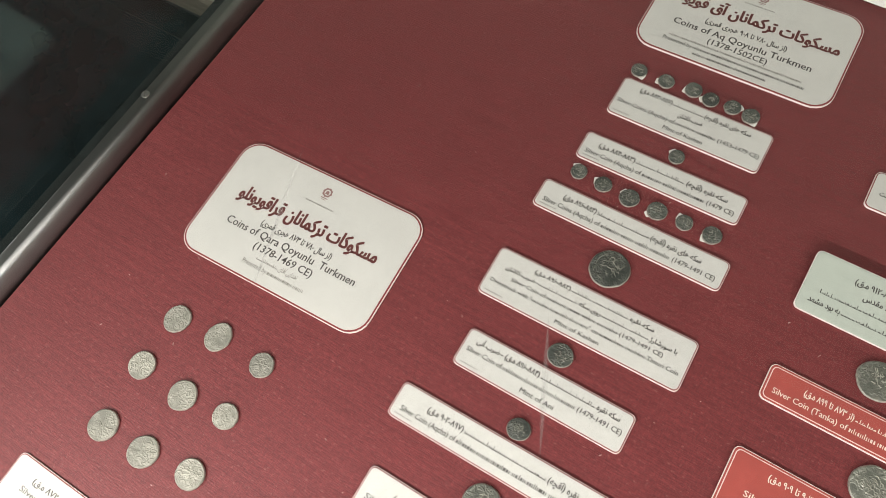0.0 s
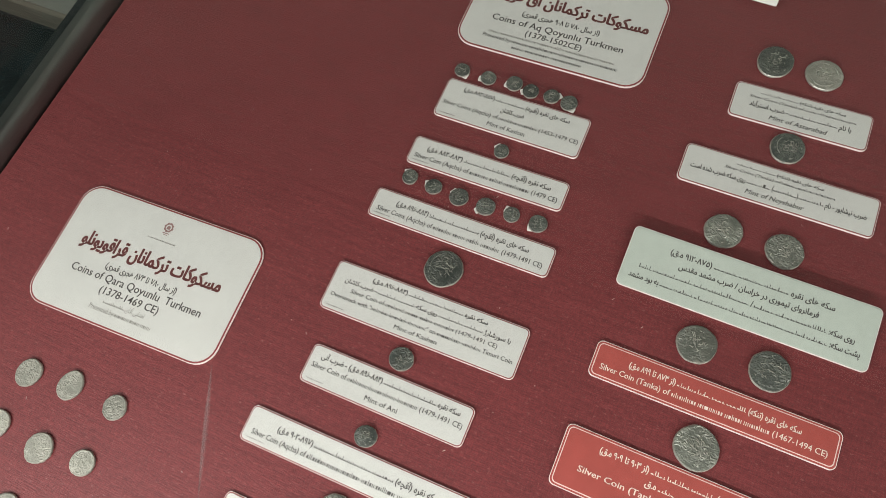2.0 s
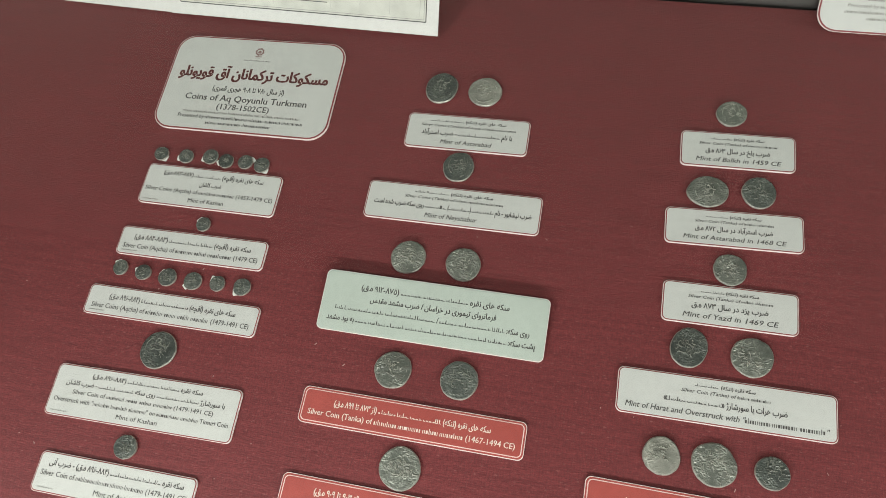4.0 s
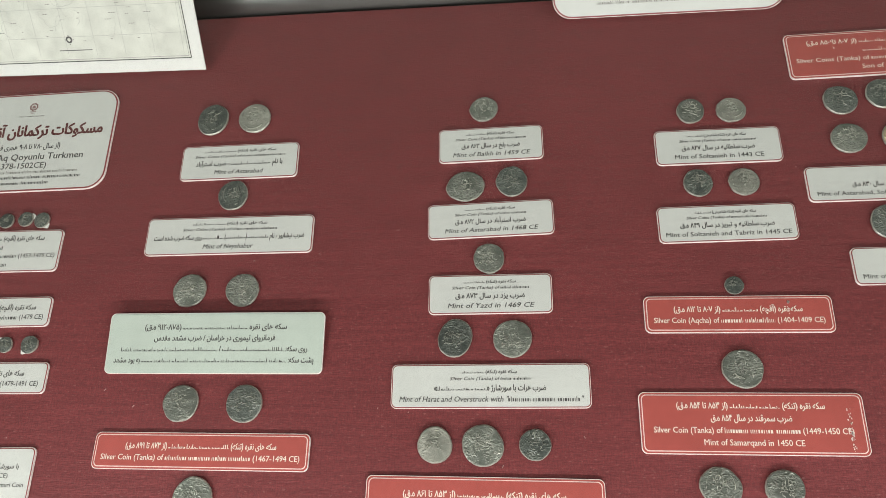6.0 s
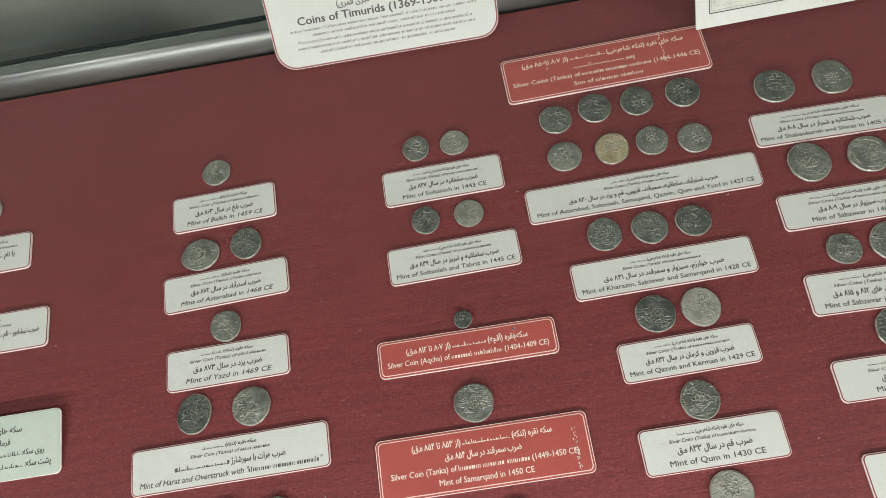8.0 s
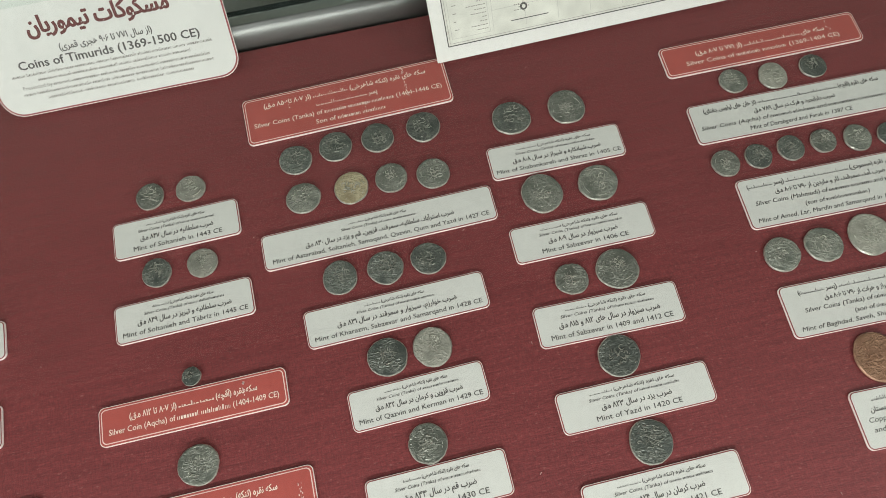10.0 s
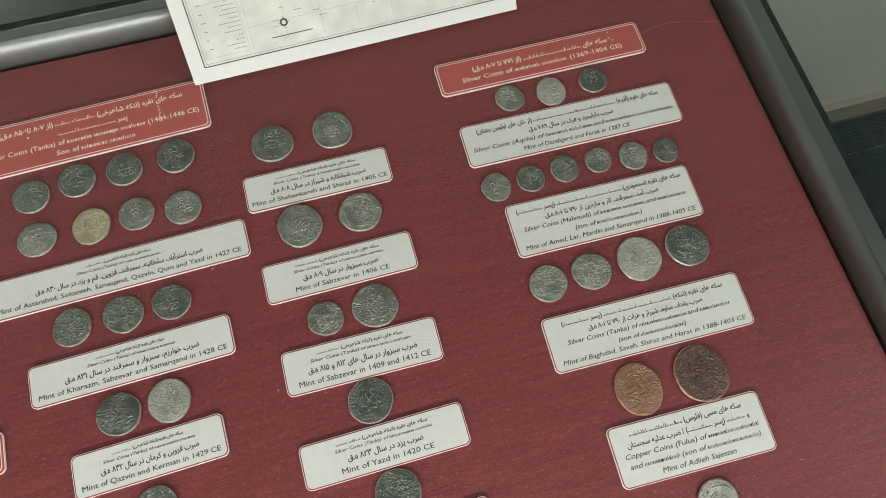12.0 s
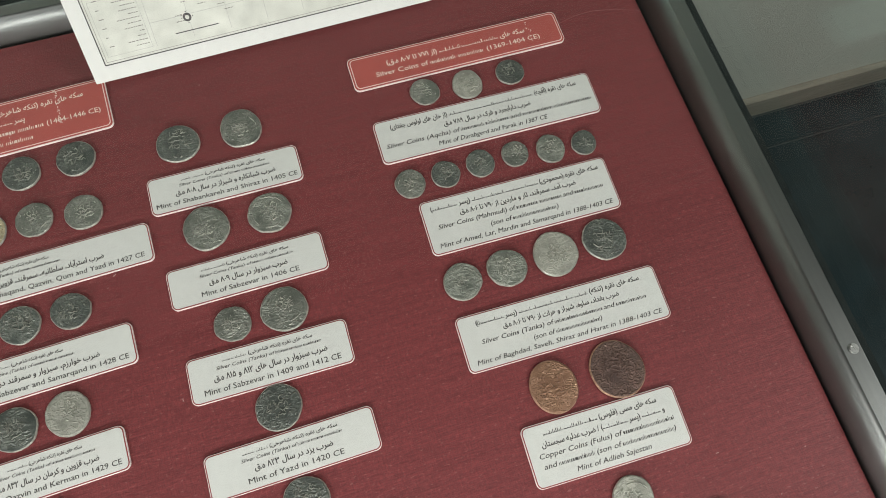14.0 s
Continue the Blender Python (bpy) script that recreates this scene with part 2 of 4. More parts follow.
def plate_mesh(w, h, r, z0, z1):
    bm = bmesh.new()
    pts = rounded_outline(w, h, r)
    lo = [bm.verts.new((x, y, z0)) for x, y in pts]
    hi = [bm.verts.new((x, y, z1)) for x, y in pts]
    bm.faces.new(hi)
    bm.faces.new(lo[::-1])
    for i in range(len(pts)):
        j = (i + 1) % len(pts)
        bm.faces.new((lo[i], lo[j], hi[j], hi[i]))
    return bm


# Persian letters: isolated, final, initial and medial shapes
FORMS = {}
for letters, first, count in (("آ", 0xFE81, 2), ("ا", 0xFE8D, 2), ("ب", 0xFE8F, 4), ("پ", 0xFB56, 4), ("ت", 0xFE95, 4), ("ج", 0xFE9D, 4), ("چ", 0xFB7A, 4),
                              ("ح", 0xFEA1, 4), ("خ", 0xFEA5, 4), ("د", 0xFEA9, 2), ("ر", 0xFEAD, 2), ("ز", 0xFEAF, 2), ("ژ", 0xFB8A, 2), ("س", 0xFEB1, 4),
                              ("ش", 0xFEB5, 4), ("ص", 0xFEB9, 4), ("ض", 0xFEBD, 4), ("ط", 0xFEC1, 4), ("ع", 0xFEC9, 4), ("غ", 0xFECD, 4), ("ف", 0xFED1, 4),
                              ("ق", 0xFED5, 4), ("ک", 0xFB8E, 4), ("گ", 0xFB92, 4), ("ل", 0xFEDD, 4), ("م", 0xFEE1, 4), ("ن", 0xFEE5, 4), ("و", 0xFEED, 2),
                              ("ه", 0xFEE9, 4), ("ی", 0xFBFC, 4)):
    FORMS[letters] = [chr(first + i) for i in range(count)]


def persian(text):
    """Joins the letters of a right-to-left line and lays it out in drawing order."""
    out = []
    for i, c in enumerate(text):
        if c not in FORMS:
            out.append(c)
            continue
        before = i > 0 and text[i - 1] in FORMS and len(FORMS[text[i - 1]]) == 4
        after = len(FORMS[c]) == 4 and i + 1 < len(text) and text[i + 1] in FORMS
        f = FORMS[c]
        out.append(f[3] if before and after else f[1] if before else f[2] if after else f[0])
    out = [{"(": ")", ")": "(", "«": "»", "»": "«"}.get(c, c) for c in out[::-1]]
    line, run = [], []
    for c in out + [""]:
        if c and c in "۰۱۲۳۴۵۶۷۸۹":
            run.append(c)
        else:
            line += run[::-1] + [c]
            run = []
    return "".join(line)


PENDING = []  # lines of print, turned into meshes in one go below


def words(text, parent, x, y, z, size, width, ink, lean=0.0, heavy=0.0, align="CENTER", name="text_line"):
    c = bpy.data.curves.new(name, "FONT")
    is_persian = any(ch in FORMS for ch in text)
    c.body = persian(text) if is_persian else text
    c.resolution_u, c.size, c.shear, c.offset = 2, size, lean, heavy * size
    c.align_x = align
    PENDING.append((new(name, c), parent, x, y, z, width, ink, name, size, heavy))


ARABIC = {c for forms in FORMS.values() for c in forms}
BAR_RNG = random.Random(5)


def bar_row(bm, a, b, size, joined):
    """A row of plain upright bars from a to b, as tall as the small letters; joined: on a low ground bar."""
    def box(x0, x1, y0, y1):
        f = bm.faces.new([bm.verts.new(p) for p in ((x0, y0, 0), (x1, y0, 0), (x1, y1, 0), (x0, y1, 0))])
        f.material_index = 1

    x = a
    while x < b - 0.08 * size:
        tall = BAR_RNG.choice((0.42, 0.42, 0.42, 0.40, 0.64))
        if joined:
            w = min(BAR_RNG.choice((0.07, 0.10, 0.24)) * size, b - x)
            box(x, x + w, 0.09 * size, (0.17 if w > 0.2 * size else BAR_RNG.choice((0.20, 0.26, 0.30, 0.52))) * size)
            x += w + BAR_RNG.uniform(0.12, 0.22) * size
        elif BAR_RNG.random() < 0.45:  # one broad bar
            w = min(BAR_RNG.uniform(0.16, 0.24) * size, b - x)
            box(x, x + w, 0.02 * size, 0.42 * size)
            x += w + BAR_RNG.uniform(0.10, 0.13) * size
        else:  # a slim one, or two
            for _ in range(BAR_RNG.choice((1, 2))):
                w = min(0.085 * size, b - x)
                if w > 0:
                    box(x, x + w, 0.0, tall * size)
                x += w + 0.13 * size
                tall = 0.42
    if joined:
        mid = a + (b - a) * BAR_RNG.uniform(0.35, 0.65)  # the ground bar breaks once
        box(a, mid - 0.05 * size, 0.03 * size, 0.09 * size)
        box(mid + 0.05 * size, b, 0.03 * size, 0.09 * size)


def set_print():
    bpy.context.view_layer.update()
    graph = bpy.context.evaluated_depsgraph_get()
    for ob, parent, x, y, z, width, ink, name, size, heavy in PENDING:
        text = ob.data.body
        me = bpy.data.meshes.new_from_object(ob.evaluated_get(graph))
        xs = [v.co.x for v in me.vertices]
        sx = min(width / max(max(xs) - min(xs), 1e-6), 1.25) if width else 0.86
        for v in me.vertices:
            v.co.x *= sx
        low, high = (0.063 - heavy) * size, (0.364 + heavy) * size
        bm = bmesh.new()
        bm.from_mesh(me)
        plain, spans, seen = [], {}, set()
        for v in bm.verts:  # a long bar is an island of four corners
            if v in seen:
                continue
            island, todo = {v}, [v]
            while todo:
                for e in todo.pop().link_edges:
                    for o in e.verts:
                        if o not in island:
                            island.add(o)
                            todo.append(o)
            seen |= island
            a, b = min(o.co.x for o in island), max(o.co.x for o in island)
            if len(island) == 4 and b - a > 0.3 * size * sx and all(min(abs(o.co.y - low), abs(o.co.y - high)) < size * 0.016 for o in island):
                plain += {f for o in island for f in o.link_faces}
                spans[a] = (a, b)
        plain = list(set(plain))
        bmesh.ops.delete(bm, geom=plain, context="FACES")
        if width is not None and ink != GREY_INK and bm.verts:  # a heavier cut of the letter
            twin = bmesh.ops.duplicate(bm, geom=bm.verts[:] + bm.edges[:] + bm.faces[:])["geom"]
            bmesh.ops.translate(bm, vec=((0.045 if heavy > 0.015 else 0.022) * size, 0.008 * size, 0.00002), verts=[g for g in twin if isinstance(g, bmesh.types.BMVert)])
        for a, b in spans.values():
            bar_row(bm, a, b, size, any(ch in ARABIC for ch in text))
        bm.to_mesh(me)
        bm.free()
        me.materials.clear()
        me.materials.append(ink)
        me.materials.append(PALE_BAR if ink == PALE_INK else GREY_BAR)
        mesh_ob = new(name, me)
        mesh_ob.parent = parent
        mesh_ob.matrix_basis = pose(x, y, z)
        curve = ob.data
        bpy.data.objects.remove(ob)
        bpy.data.curves.remove(curve)


def thing(name, m, label, category, group=""):
    ob = new(name)
    ob.empty_display_size = 0.01
    ob.matrix_basis = m
    return tagged(ob, label, category, group)


CARD = 0.0014  # thickness of a caption card
STYLES = {"P": (1.0, 0.0, 0.012), "E": (0.95, 0.0, 0.0), "I": (0.95, 0.22, 0.0), "p": (0.62, 0.0, 0.012), "e": (0.58, 0.22, 0.0)}


def caption(x, y, w, h, turn, lines, look_of="cream", label="", tiny=False, lifted=0.0, flakes=()):
    """A small caption card: (style, text, share of the card's width)."""
    paper, ink = {"cream": (CREAM, INK), "red": (RED_PRINT, PALE_INK), "green": (PALE_GREEN, INK)}[look_of]
    text = label or {"cream": "cream printed caption card with thin red border on red fabric", "red": "bright red printed caption card with pale outline and lettering",
                     "green": "larger pale green printed caption card on red fabric"}[look_of]
    card = thing("caption_card", pose(x, y, h / 2 * math.sin(radians(lifted)), lifted, 0, turn), text, "caption card", "caption cards on the board")
    r = min(0.0035, h * 0.16)
    part("card_body", plate_mesh(w, h, r, 0.0, CARD), CARD_EDGE, card, "pale foam card core")
    if look_of == "red":
        part("print_field", plate_mesh(w - 0.0008, h - 0.0008, r * 0.95, CARD, CARD + 0.0001), RED_PRINT, card)
        part("outline", plate_mesh(w - 0.0028, h - 0.0028, r * 0.8, CARD + 0.0001, CARD + 0.0002), PINK_LINE, card, "thin pale pink line")
        part("print_panel", plate_mesh(w - 0.0039, h - 0.0039, r * 0.7, CARD + 0.0002, CARD + 0.0003), RED_PRINT, card)
    else:
        part("border", plate_mesh(w - 0.0007, h - 0.0007, r * 0.95, CARD, CARD + 0.00015), BORDER if look_of == "cream" else PALE_GREEN, card, "thin printed border")
        part("print_panel", plate_mesh(w - 0.0019, h - 0.0019, r * 0.8, CARD + 0.00015, CARD + 0.0003), paper, card)
    total = sum(STYLES[s][0] for s, *_ in lines)
    pitch = min((h - 0.005) / total, 0.0072)
    top = pitch * total / 2
    for s, t, share in lines:
        weight, lean, heavy = STYLES[s]
        step = pitch * weight
        size = step * (0.72 if s in "Pp" else 0.72)
        words(t, card, 0, top - step * 0.78, CARD + 0.0004, size, share * w, ink if s in "PEIe" or look_of == "red" else INK, lean, heavy)
        top -= step
    if flakes:  # print rubbed off along a crease
        rng = random.Random(len(lines) + int(w * 1e4))
        bm = bmesh.new()
        for fx, fy0, fy1, count in flakes:
            for _ in range(count):
                px, py = fx * w + rng.gauss(0, 0.0006), rng.uniform(fy0, fy1) * h
                q = rng.uniform(0.00015, 0.00055)
                bm.faces.new([bm.verts.new((px + q * math.cos(k * 1.26) * rng.uniform(0.5, 1.2), py + 1.5 * q * math.sin(k * 1.26) * rng.uniform(0.5, 1.2), CARD + 0.0005)) for k in range(5)])
        tagged(part("flaked_print", bm, PINK_LINE, card, "pale flakes of rubbed print"), kind="stuff")
    if tiny:
        words("▬▬▬▬▬▬", card, -w / 2 + 0.010, -h / 2 + 0.0028, CARD + 0.0004, 0.0016, 0.012, GREY_INK)
    return card


def title_card(m, w, h, lines, label):
    """A large title card: (text, height, text size, width, ink)."""
    card = thing("title_card", m, label, "title card", "title cards on the board")
    r = 0.014
    part("card_body", plate_mesh(w, h, r, 0.0, CARD), CARD_EDGE, card, "pale foam card core")
    part("border", plate_mesh(w - 0.0008, h - 0.0008, r, CARD, CARD + 0.00015), BORDER, card, "thin dark red border")
    part("print_panel", plate_mesh(w - 0.0030, h - 0.0030, r - 0.001, CARD + 0.00015, CARD + 0.0003), CREAM, card)
    for t, y, size, width, ink, heavy in lines:
        words(t, card, 0, y, CARD + 0.0004, size, width, ink, 0.0, heavy)
    # the museum's emblem: a plain dome in a scalloped ring
    bm = bmesh.new()
    for k in range(16):  # scalloped ring
        a0, a1, rim_k = radians(22.5 * k), radians(22.5 * (k + 1)), 0.92 + 0.1 * (k % 2)
        bm.faces.new([bm.verts.new((math.cos(q) * f * 0.0036, math.sin(q) * f * 0.0036, 0)) for q, f in ((a0, 0.62), (a0, rim_k), (a1, rim_k), (a1, 0.62))])
    dome = [(0.0013 * math.cos(radians(q)), -0.0002 + 0.0015 * math.sin(radians(q)), 0) for q in range(0, 181, 30)] + [(-0.0013, -0.0014, 0), (0.0013, -0.0014, 0)]
    bm.faces.new([bm.verts.new(p) for p in dome])
    for x0, x1, y0, y1 in ((-0.0026, 0.0026, -0.0047, -0.0041), (-0.0016, 0.0016, -0.0058, -0.0054)):
        bm.faces.new([bm.verts.new((px, py, 0)) for px, py in ((x0, y0), (x1, y0), (x1, y1), (x0, y1))])
    part("emblem", bm, EMBLEM_INK, card, "small faded maroon round emblem", pose(0, h * 0.36, CARD + 0.0004))
    return card


COIN_RNG = random.Random(7)
DIE_RNG = random.Random(41)


def stroke(bm, points, width, rise, ground):
    """A raised, ridged line along points in the coin's plane."""
    last = None
    count = len(points)
    for i, (px, py) in enumerate(points):
        ax, ay = points[max(i - 1, 0)]
        bx, by = points[min(i + 1, count - 1)]
        run = math.hypot(bx - ax, by - ay) or 1.0
        nx, ny = -(by - ay) / run * width / 2, (bx - ax) / run * width / 2
        taper = 0.45 if i in (0, count - 1) else 1.0
        z = ground(px, py)
        row = [bm.verts.new((px + nx * taper, py + ny * taper, z - 0.0002)),
               bm.verts.new((px + nx * 0.3, py + ny * 0.3, z + rise * taper)),
               bm.verts.new((px - nx * 0.3, py - ny * 0.3, z + rise * taper)),
               bm.verts.new((px - nx * taper, py - ny * taper, z - 0.0002))]
        if last:
            for k in range(3):
                bm.faces.new((last[k], last[k + 1], row[k + 1], row[k]))
        last = row


def struck_design(rng, r, ground, rise, reach_of=1.0, worn=0.3):
    """Off-centre struck field: part of a border circle and rows of winding strokes that stand for worn script."""
    bm = bmesh.new()
    w = 0.0005 + r * 0.022
    cx, cy = rng.uniform(-0.14, 0.14) * r, rng.uniform(-0.14, 0.14) * r
    kind = rng.choice(("rows", "rows", "rows", "ring"))

    def inside(q, limit=0.80):
        return math.hypot(*q) < limit * r

    def draw(points, width=w):
        run = []
        for q in points + [None]:
            if q and inside(q) and rng.random() > worn:
                run.append(q)
            else:
                if len(run) > 1:
                    stroke(bm, run, width, rise, ground)
                run = []

    rings = {"rows": (), "ring": (0.76,)}[kind]
    for q in rings:
        a0, sweep = rng.uniform(0, 6.28), rng.uniform(2.6, 5.4)
        n = 22
        draw([(cx + q * r * math.cos(a0 + sweep * i / n), cy + q * r * math.sin(a0 + sweep * i / n)) for i in range(n + 1)], w * 0.8)
    reach = {"rows": 0.66, "ring": 0.52}[kind] * r * reach_of
    rows = 5 if r > 0.009 else 4
    for k in range(rows):
        y0 = cy + reach * (1.5 * (k + 0.5) / rows - 0.75)
        half = math.sqrt(max(reach * reach - (y0 - cy) ** 2, 0.0)) * rng.uniform(0.8, 1.15)
        bend, n = rng.uniform(-0.12, 0.12) * r, 12
        draw([(cx - half + 2 * half * i / n, y0 + bend * math.sin(3.14 * i / n) + rng.uniform(-0.07, 0.07) * r) for i in range(n + 1)])
        for i in range(rng.randint(3, 6)):  # uprights and bowls
            px, up = cx + rng.uniform(-0.9, 0.9) * half, rng.uniform(0.14, 0.36) * r
            if rng.random() < 0.6:
                lean = rng.uniform(-0.06, 0.06) * r
                draw([(px, y0), (px + lean * 0.4, y0 + up * 0.5), (px + lean, y0 + up)], w * 0.9)
            else:
                q, a0 = rng.uniform(0.08, 0.14) * r, rng.uniform(0, 6.28)
                draw([(px + q * math.cos(a0 + 0.8 * j), y0 + up * 0.4 + q * math.sin(a0 + 0.8 * j)) for j in range(7)], w * 0.8)
    for i in range(9):  # legend between border and rim
        a, q = rng.uniform(0, 6.28), rng.uniform(0.72, 0.78) * r
        draw([(q * math.cos(a + 0.09 * j), q * math.sin(a + 0.09 * j)) for j in range(3)], w * 0.8)
    return bm


def coin(x, y, mm, mat=None, squash=None, pad=False, label="", lift=0.0):
    """A hand-struck coin: uneven outline, raised middle, rim glint put into its colour."""
    rng = COIN_RNG
    mat = mat or SILVER
    plain = mat == PALE_SILVER and x < -0.1  # rubbed nearly smooth
    r = mm / 2000 * (0.92 if pad else 0.97)
    thick = 0.0014 + 0.0003 * rng.random() + r * 0.03
    squash = squash or (1 + rng.uniform(-0.04, 0.04), 1 + rng.uniform(-0.05, 0.05))
    seed = Vector((rng.uniform(0, 90), rng.uniform(0, 90), rng.uniform(0, 90)))
    bm = bmesh.new()
    seg, rings = 52, (0.28, 0.5, 0.68, 0.82, 0.90, 0.968, 1.0)
    edge = []
    for i in range(seg):
        a = 2 * math.pi * i / seg
        d = Vector((math.cos(a), math.sin(a), 0))
        even = 0.5 if mat in (COPPER, DARK_COPPER) else 1.0
        k = 1 + even * (0.06 * noise.noise(seed + d * 0.9) + 0.026 * noise.noise(seed + d * 2.2) + 0.012 * noise.noise(seed + d * 7))
        edge.append((d.x * r * k * squash[0], d.y * r * k * squash[1]))

    def height(px, py, q):
        v = Vector((px / r, py / r, 0))
        dish = (0.00025 if plain else 0.0006) * (1 - q * q)
        relief = 0.00022 * noise.noise(seed + v * 3.5) + 0.00014 * noise.noise(seed + v * 8)
        rim = -0.00035 if q > 0.98 else 0.00015 if q > 0.92 else 0.0
        return thick + dish + relief + rim

    centre = bm.verts.new((0, 0, height(0, 0, 0)))
    last = None
    for q in rings:
        row = [bm.verts.new((ex * q, ey * q, height(ex * q, ey * q, q))) for ex, ey in edge]
        for i in range(seg):
            j = (i + 1) % seg
            bm.faces.new((centre, row[i], row[j]) if last is None else (last[i], row[i], row[j], last[j]))
        last = row
    for scale_, z in ((1.015, thick * 0.5), (0.985, 0.0002), (0.97, 0.0)):
        row = [bm.verts.new((ex * scale_, ey * scale_, z)) for ex, ey in edge]
        for i in range(seg):
            j = (i + 1) % seg
            bm.faces.new((last[i], row[i], row[j], last[j]))
        last = row
    bm.faces.new(last[::-1])
    bm.normal_update()
    kinds = {SILVER.name: "worn hand-struck grey silver coin with raised script", PALE_SILVER.name: "pale worn hand-struck silver coin on red fabric",
             DARK_SILVER.name: "dark tarnished hand-struck silver coin with raised script", GILT.name: "golden-toned hand-struck silver coin with raised script",
             COPPER.name: "brown copper coin with uneven rim", DARK_COPPER.name: "dark brown copper coin with worn relief"}
    top = tagged(thing("coin", pose(x, y, lift, 0, 0, rng.uniform(-25, 25)), label or kinds[mat.name], "coin", "coins on the board"))
    for f in bm.faces:
        f.smooth = f.normal.z > 0.8
    disc = part("coin_disc", bm, mat, top)
    disc.data.materials.append(WORN_COPPER_GLINT if mat in (COPPER, DARK_COPPER) else EDGE_GLINT)
    for p in disc.data.polygons:  # rim and side take the lighter glint colour
        if p.normal.z > -0.5 and max(math.hypot(disc.data.vertices[i].co.x, disc.data.vertices[i].co.y) for i in p.vertices) > 0 and not p.use_smooth:
            p.material_index = 1
    relief_mat = {SILVER: HIGH_POINTS, PALE_SILVER: PALE_SILVER if plain else HIGH_POINTS, DARK_SILVER: DULL_POINTS, GILT: HIGH_POINTS, COPPER: WORN_COPPER_GLINT}.get(mat, DARK_COPPER)
    part("struck_relief", struck_design(DIE_RNG, r * min(squash), lambda px, py: height(px, py, min(math.hypot(px, py) / r, 0.9)), 0.00016 if plain else 0.00052, rng.uniform(0.72, 1.0), 0.5 if plain else 0.3), relief_mat, top, "rubbed raised strokes")
    if pad:
        a = rng.choice((-0.6, -0.3, 2.6, 3.6, 0.2))
        part("mounting_pad", plate_mesh(0.005, 0.0042, 0.0008, 0.0, 0.0007), PUTTY, top, "small white mounting pad",
             pose(math.cos(a) * r * 0.82, math.sin(a) * r * 0.82, 0.0, 0, 0, rng.uniform(0, 90)))
    return top


# ---- the room ----
FLOOR_Z = -0.85
RX0, RX1, RY0, RY1 = -3.4, 4.2, -4.0, 0.665


def setting(name, bm, mat, label):
    return tagged(part(name, bm, mat, None), label, kind="structure")


floor = setting("floor", box_mesh(RX0, RX1, RY0, RY1, FLOOR_Z - 0.1, FLOOR_Z - 0.003), GROUT, "dark polished stone slab floor")
# unseen ceiling, added to close the room; dark to keep the glass top clear
setting("ceiling", box_mesh(RX0, RX1, RY0, RY1, CEILING, CEILING + 0.1), CEILING_PAINT, "unseen plain dark grey ceiling")
setting("wall_north", box_mesh(RX0 - 0.1, RX1 + 0.1, RY1, RY1 + 0.1, FLOOR_Z - 0.1, CEILING + 0.1), WALL, "unseen grey plaster wall behind the case")
setting("baseboard", box_mesh(RX0 + 0.001, RX1 - 0.001, RY1 - 0.014, RY1 - 0.0005, FLOOR_Z + 0.0005, FLOOR_Z + 0.07, 0.002), SKIRTING, "brown wooden skirting board")
# unseen walls, added to close the room for bounced ambient light
setting("wall_south", box_mesh(RX0 - 0.1, RX1 + 0.1, RY0 - 0.1, RY0, FLOOR_Z - 0.1, CEILING + 0.1), WALL, "unseen grey plaster wall")
setting("wall_west", box_mesh(RX0 - 0.1, RX0, RY0, RY1, FLOOR_Z - 0.1, CEILING + 0.1), WALL, "unseen grey plaster wall")
setting("wall_east", box_mesh(RX1, RX1 + 0.1, RY0, RY1, FLOOR_Z - 0.1, CEILING + 0.1), WALL, "unseen grey plaster wall")

# ---- the display case ----
X0, X1, Y0, Y1 = -0.334, 1.0585, -0.215, 0.512
case = thing("display_case", pose(0, 0, 0), "museum table case with aluminium frame, glass hood and dark plinth", "display case")
part("plinth", box_mesh(X0 - 0.0325, X1 + 0.0325, Y0 - 0.0325, Y1 + 0.0325, FLOOR_Z, -0.014, 0.002), PLINTH, case, "dark lacquered plinth")
RAIL_TOP = 0.0126  # height of the rail over the cloth


def rail_mesh(length, wide, slope):
    """Raised rail along x, the board on its -y side: steep foot, rounded shoulder, flat top."""
    profile = [(0.0, -0.014), (0.0, 0.0004)]
    profile += [(slope * q, RAIL_TOP * h) for q, h in ((0.14, 0.30), (0.29, 0.54), (0.44, 0.73), (0.59, 0.86), (0.73, 0.94), (0.87, 0.985), (1.0, 1.0))]
    profile += [(slope + 0.0006, RAIL_TOP - 0.0002), (wide - 0.001, RAIL_TOP - 0.0002), (wide, RAIL_TOP - 0.0008), (wide, -0.014)]
    bm = bmesh.new()
    ends = []
    for side in (0, 1):
        # mitred ends
        ends.append([bm.verts.new((length * side + py * (1 if side else -1), py, pz)) for py, pz in profile])
    n = len(profile)
    for i in range(n):
        j = (i + 1) % n
        bm.faces.new((ends[0][i], ends[0][j], ends[1][j], ends[1][i]))
    bm.faces.new(ends[0][::-1])
    bm.faces.new(ends[1])
    bmesh.ops.recalc_face_normals(bm, faces=bm.faces[:])
    for f in bm.faces:
        f.smooth = 0.2 < f.normal.z < 0.9999
    return bm


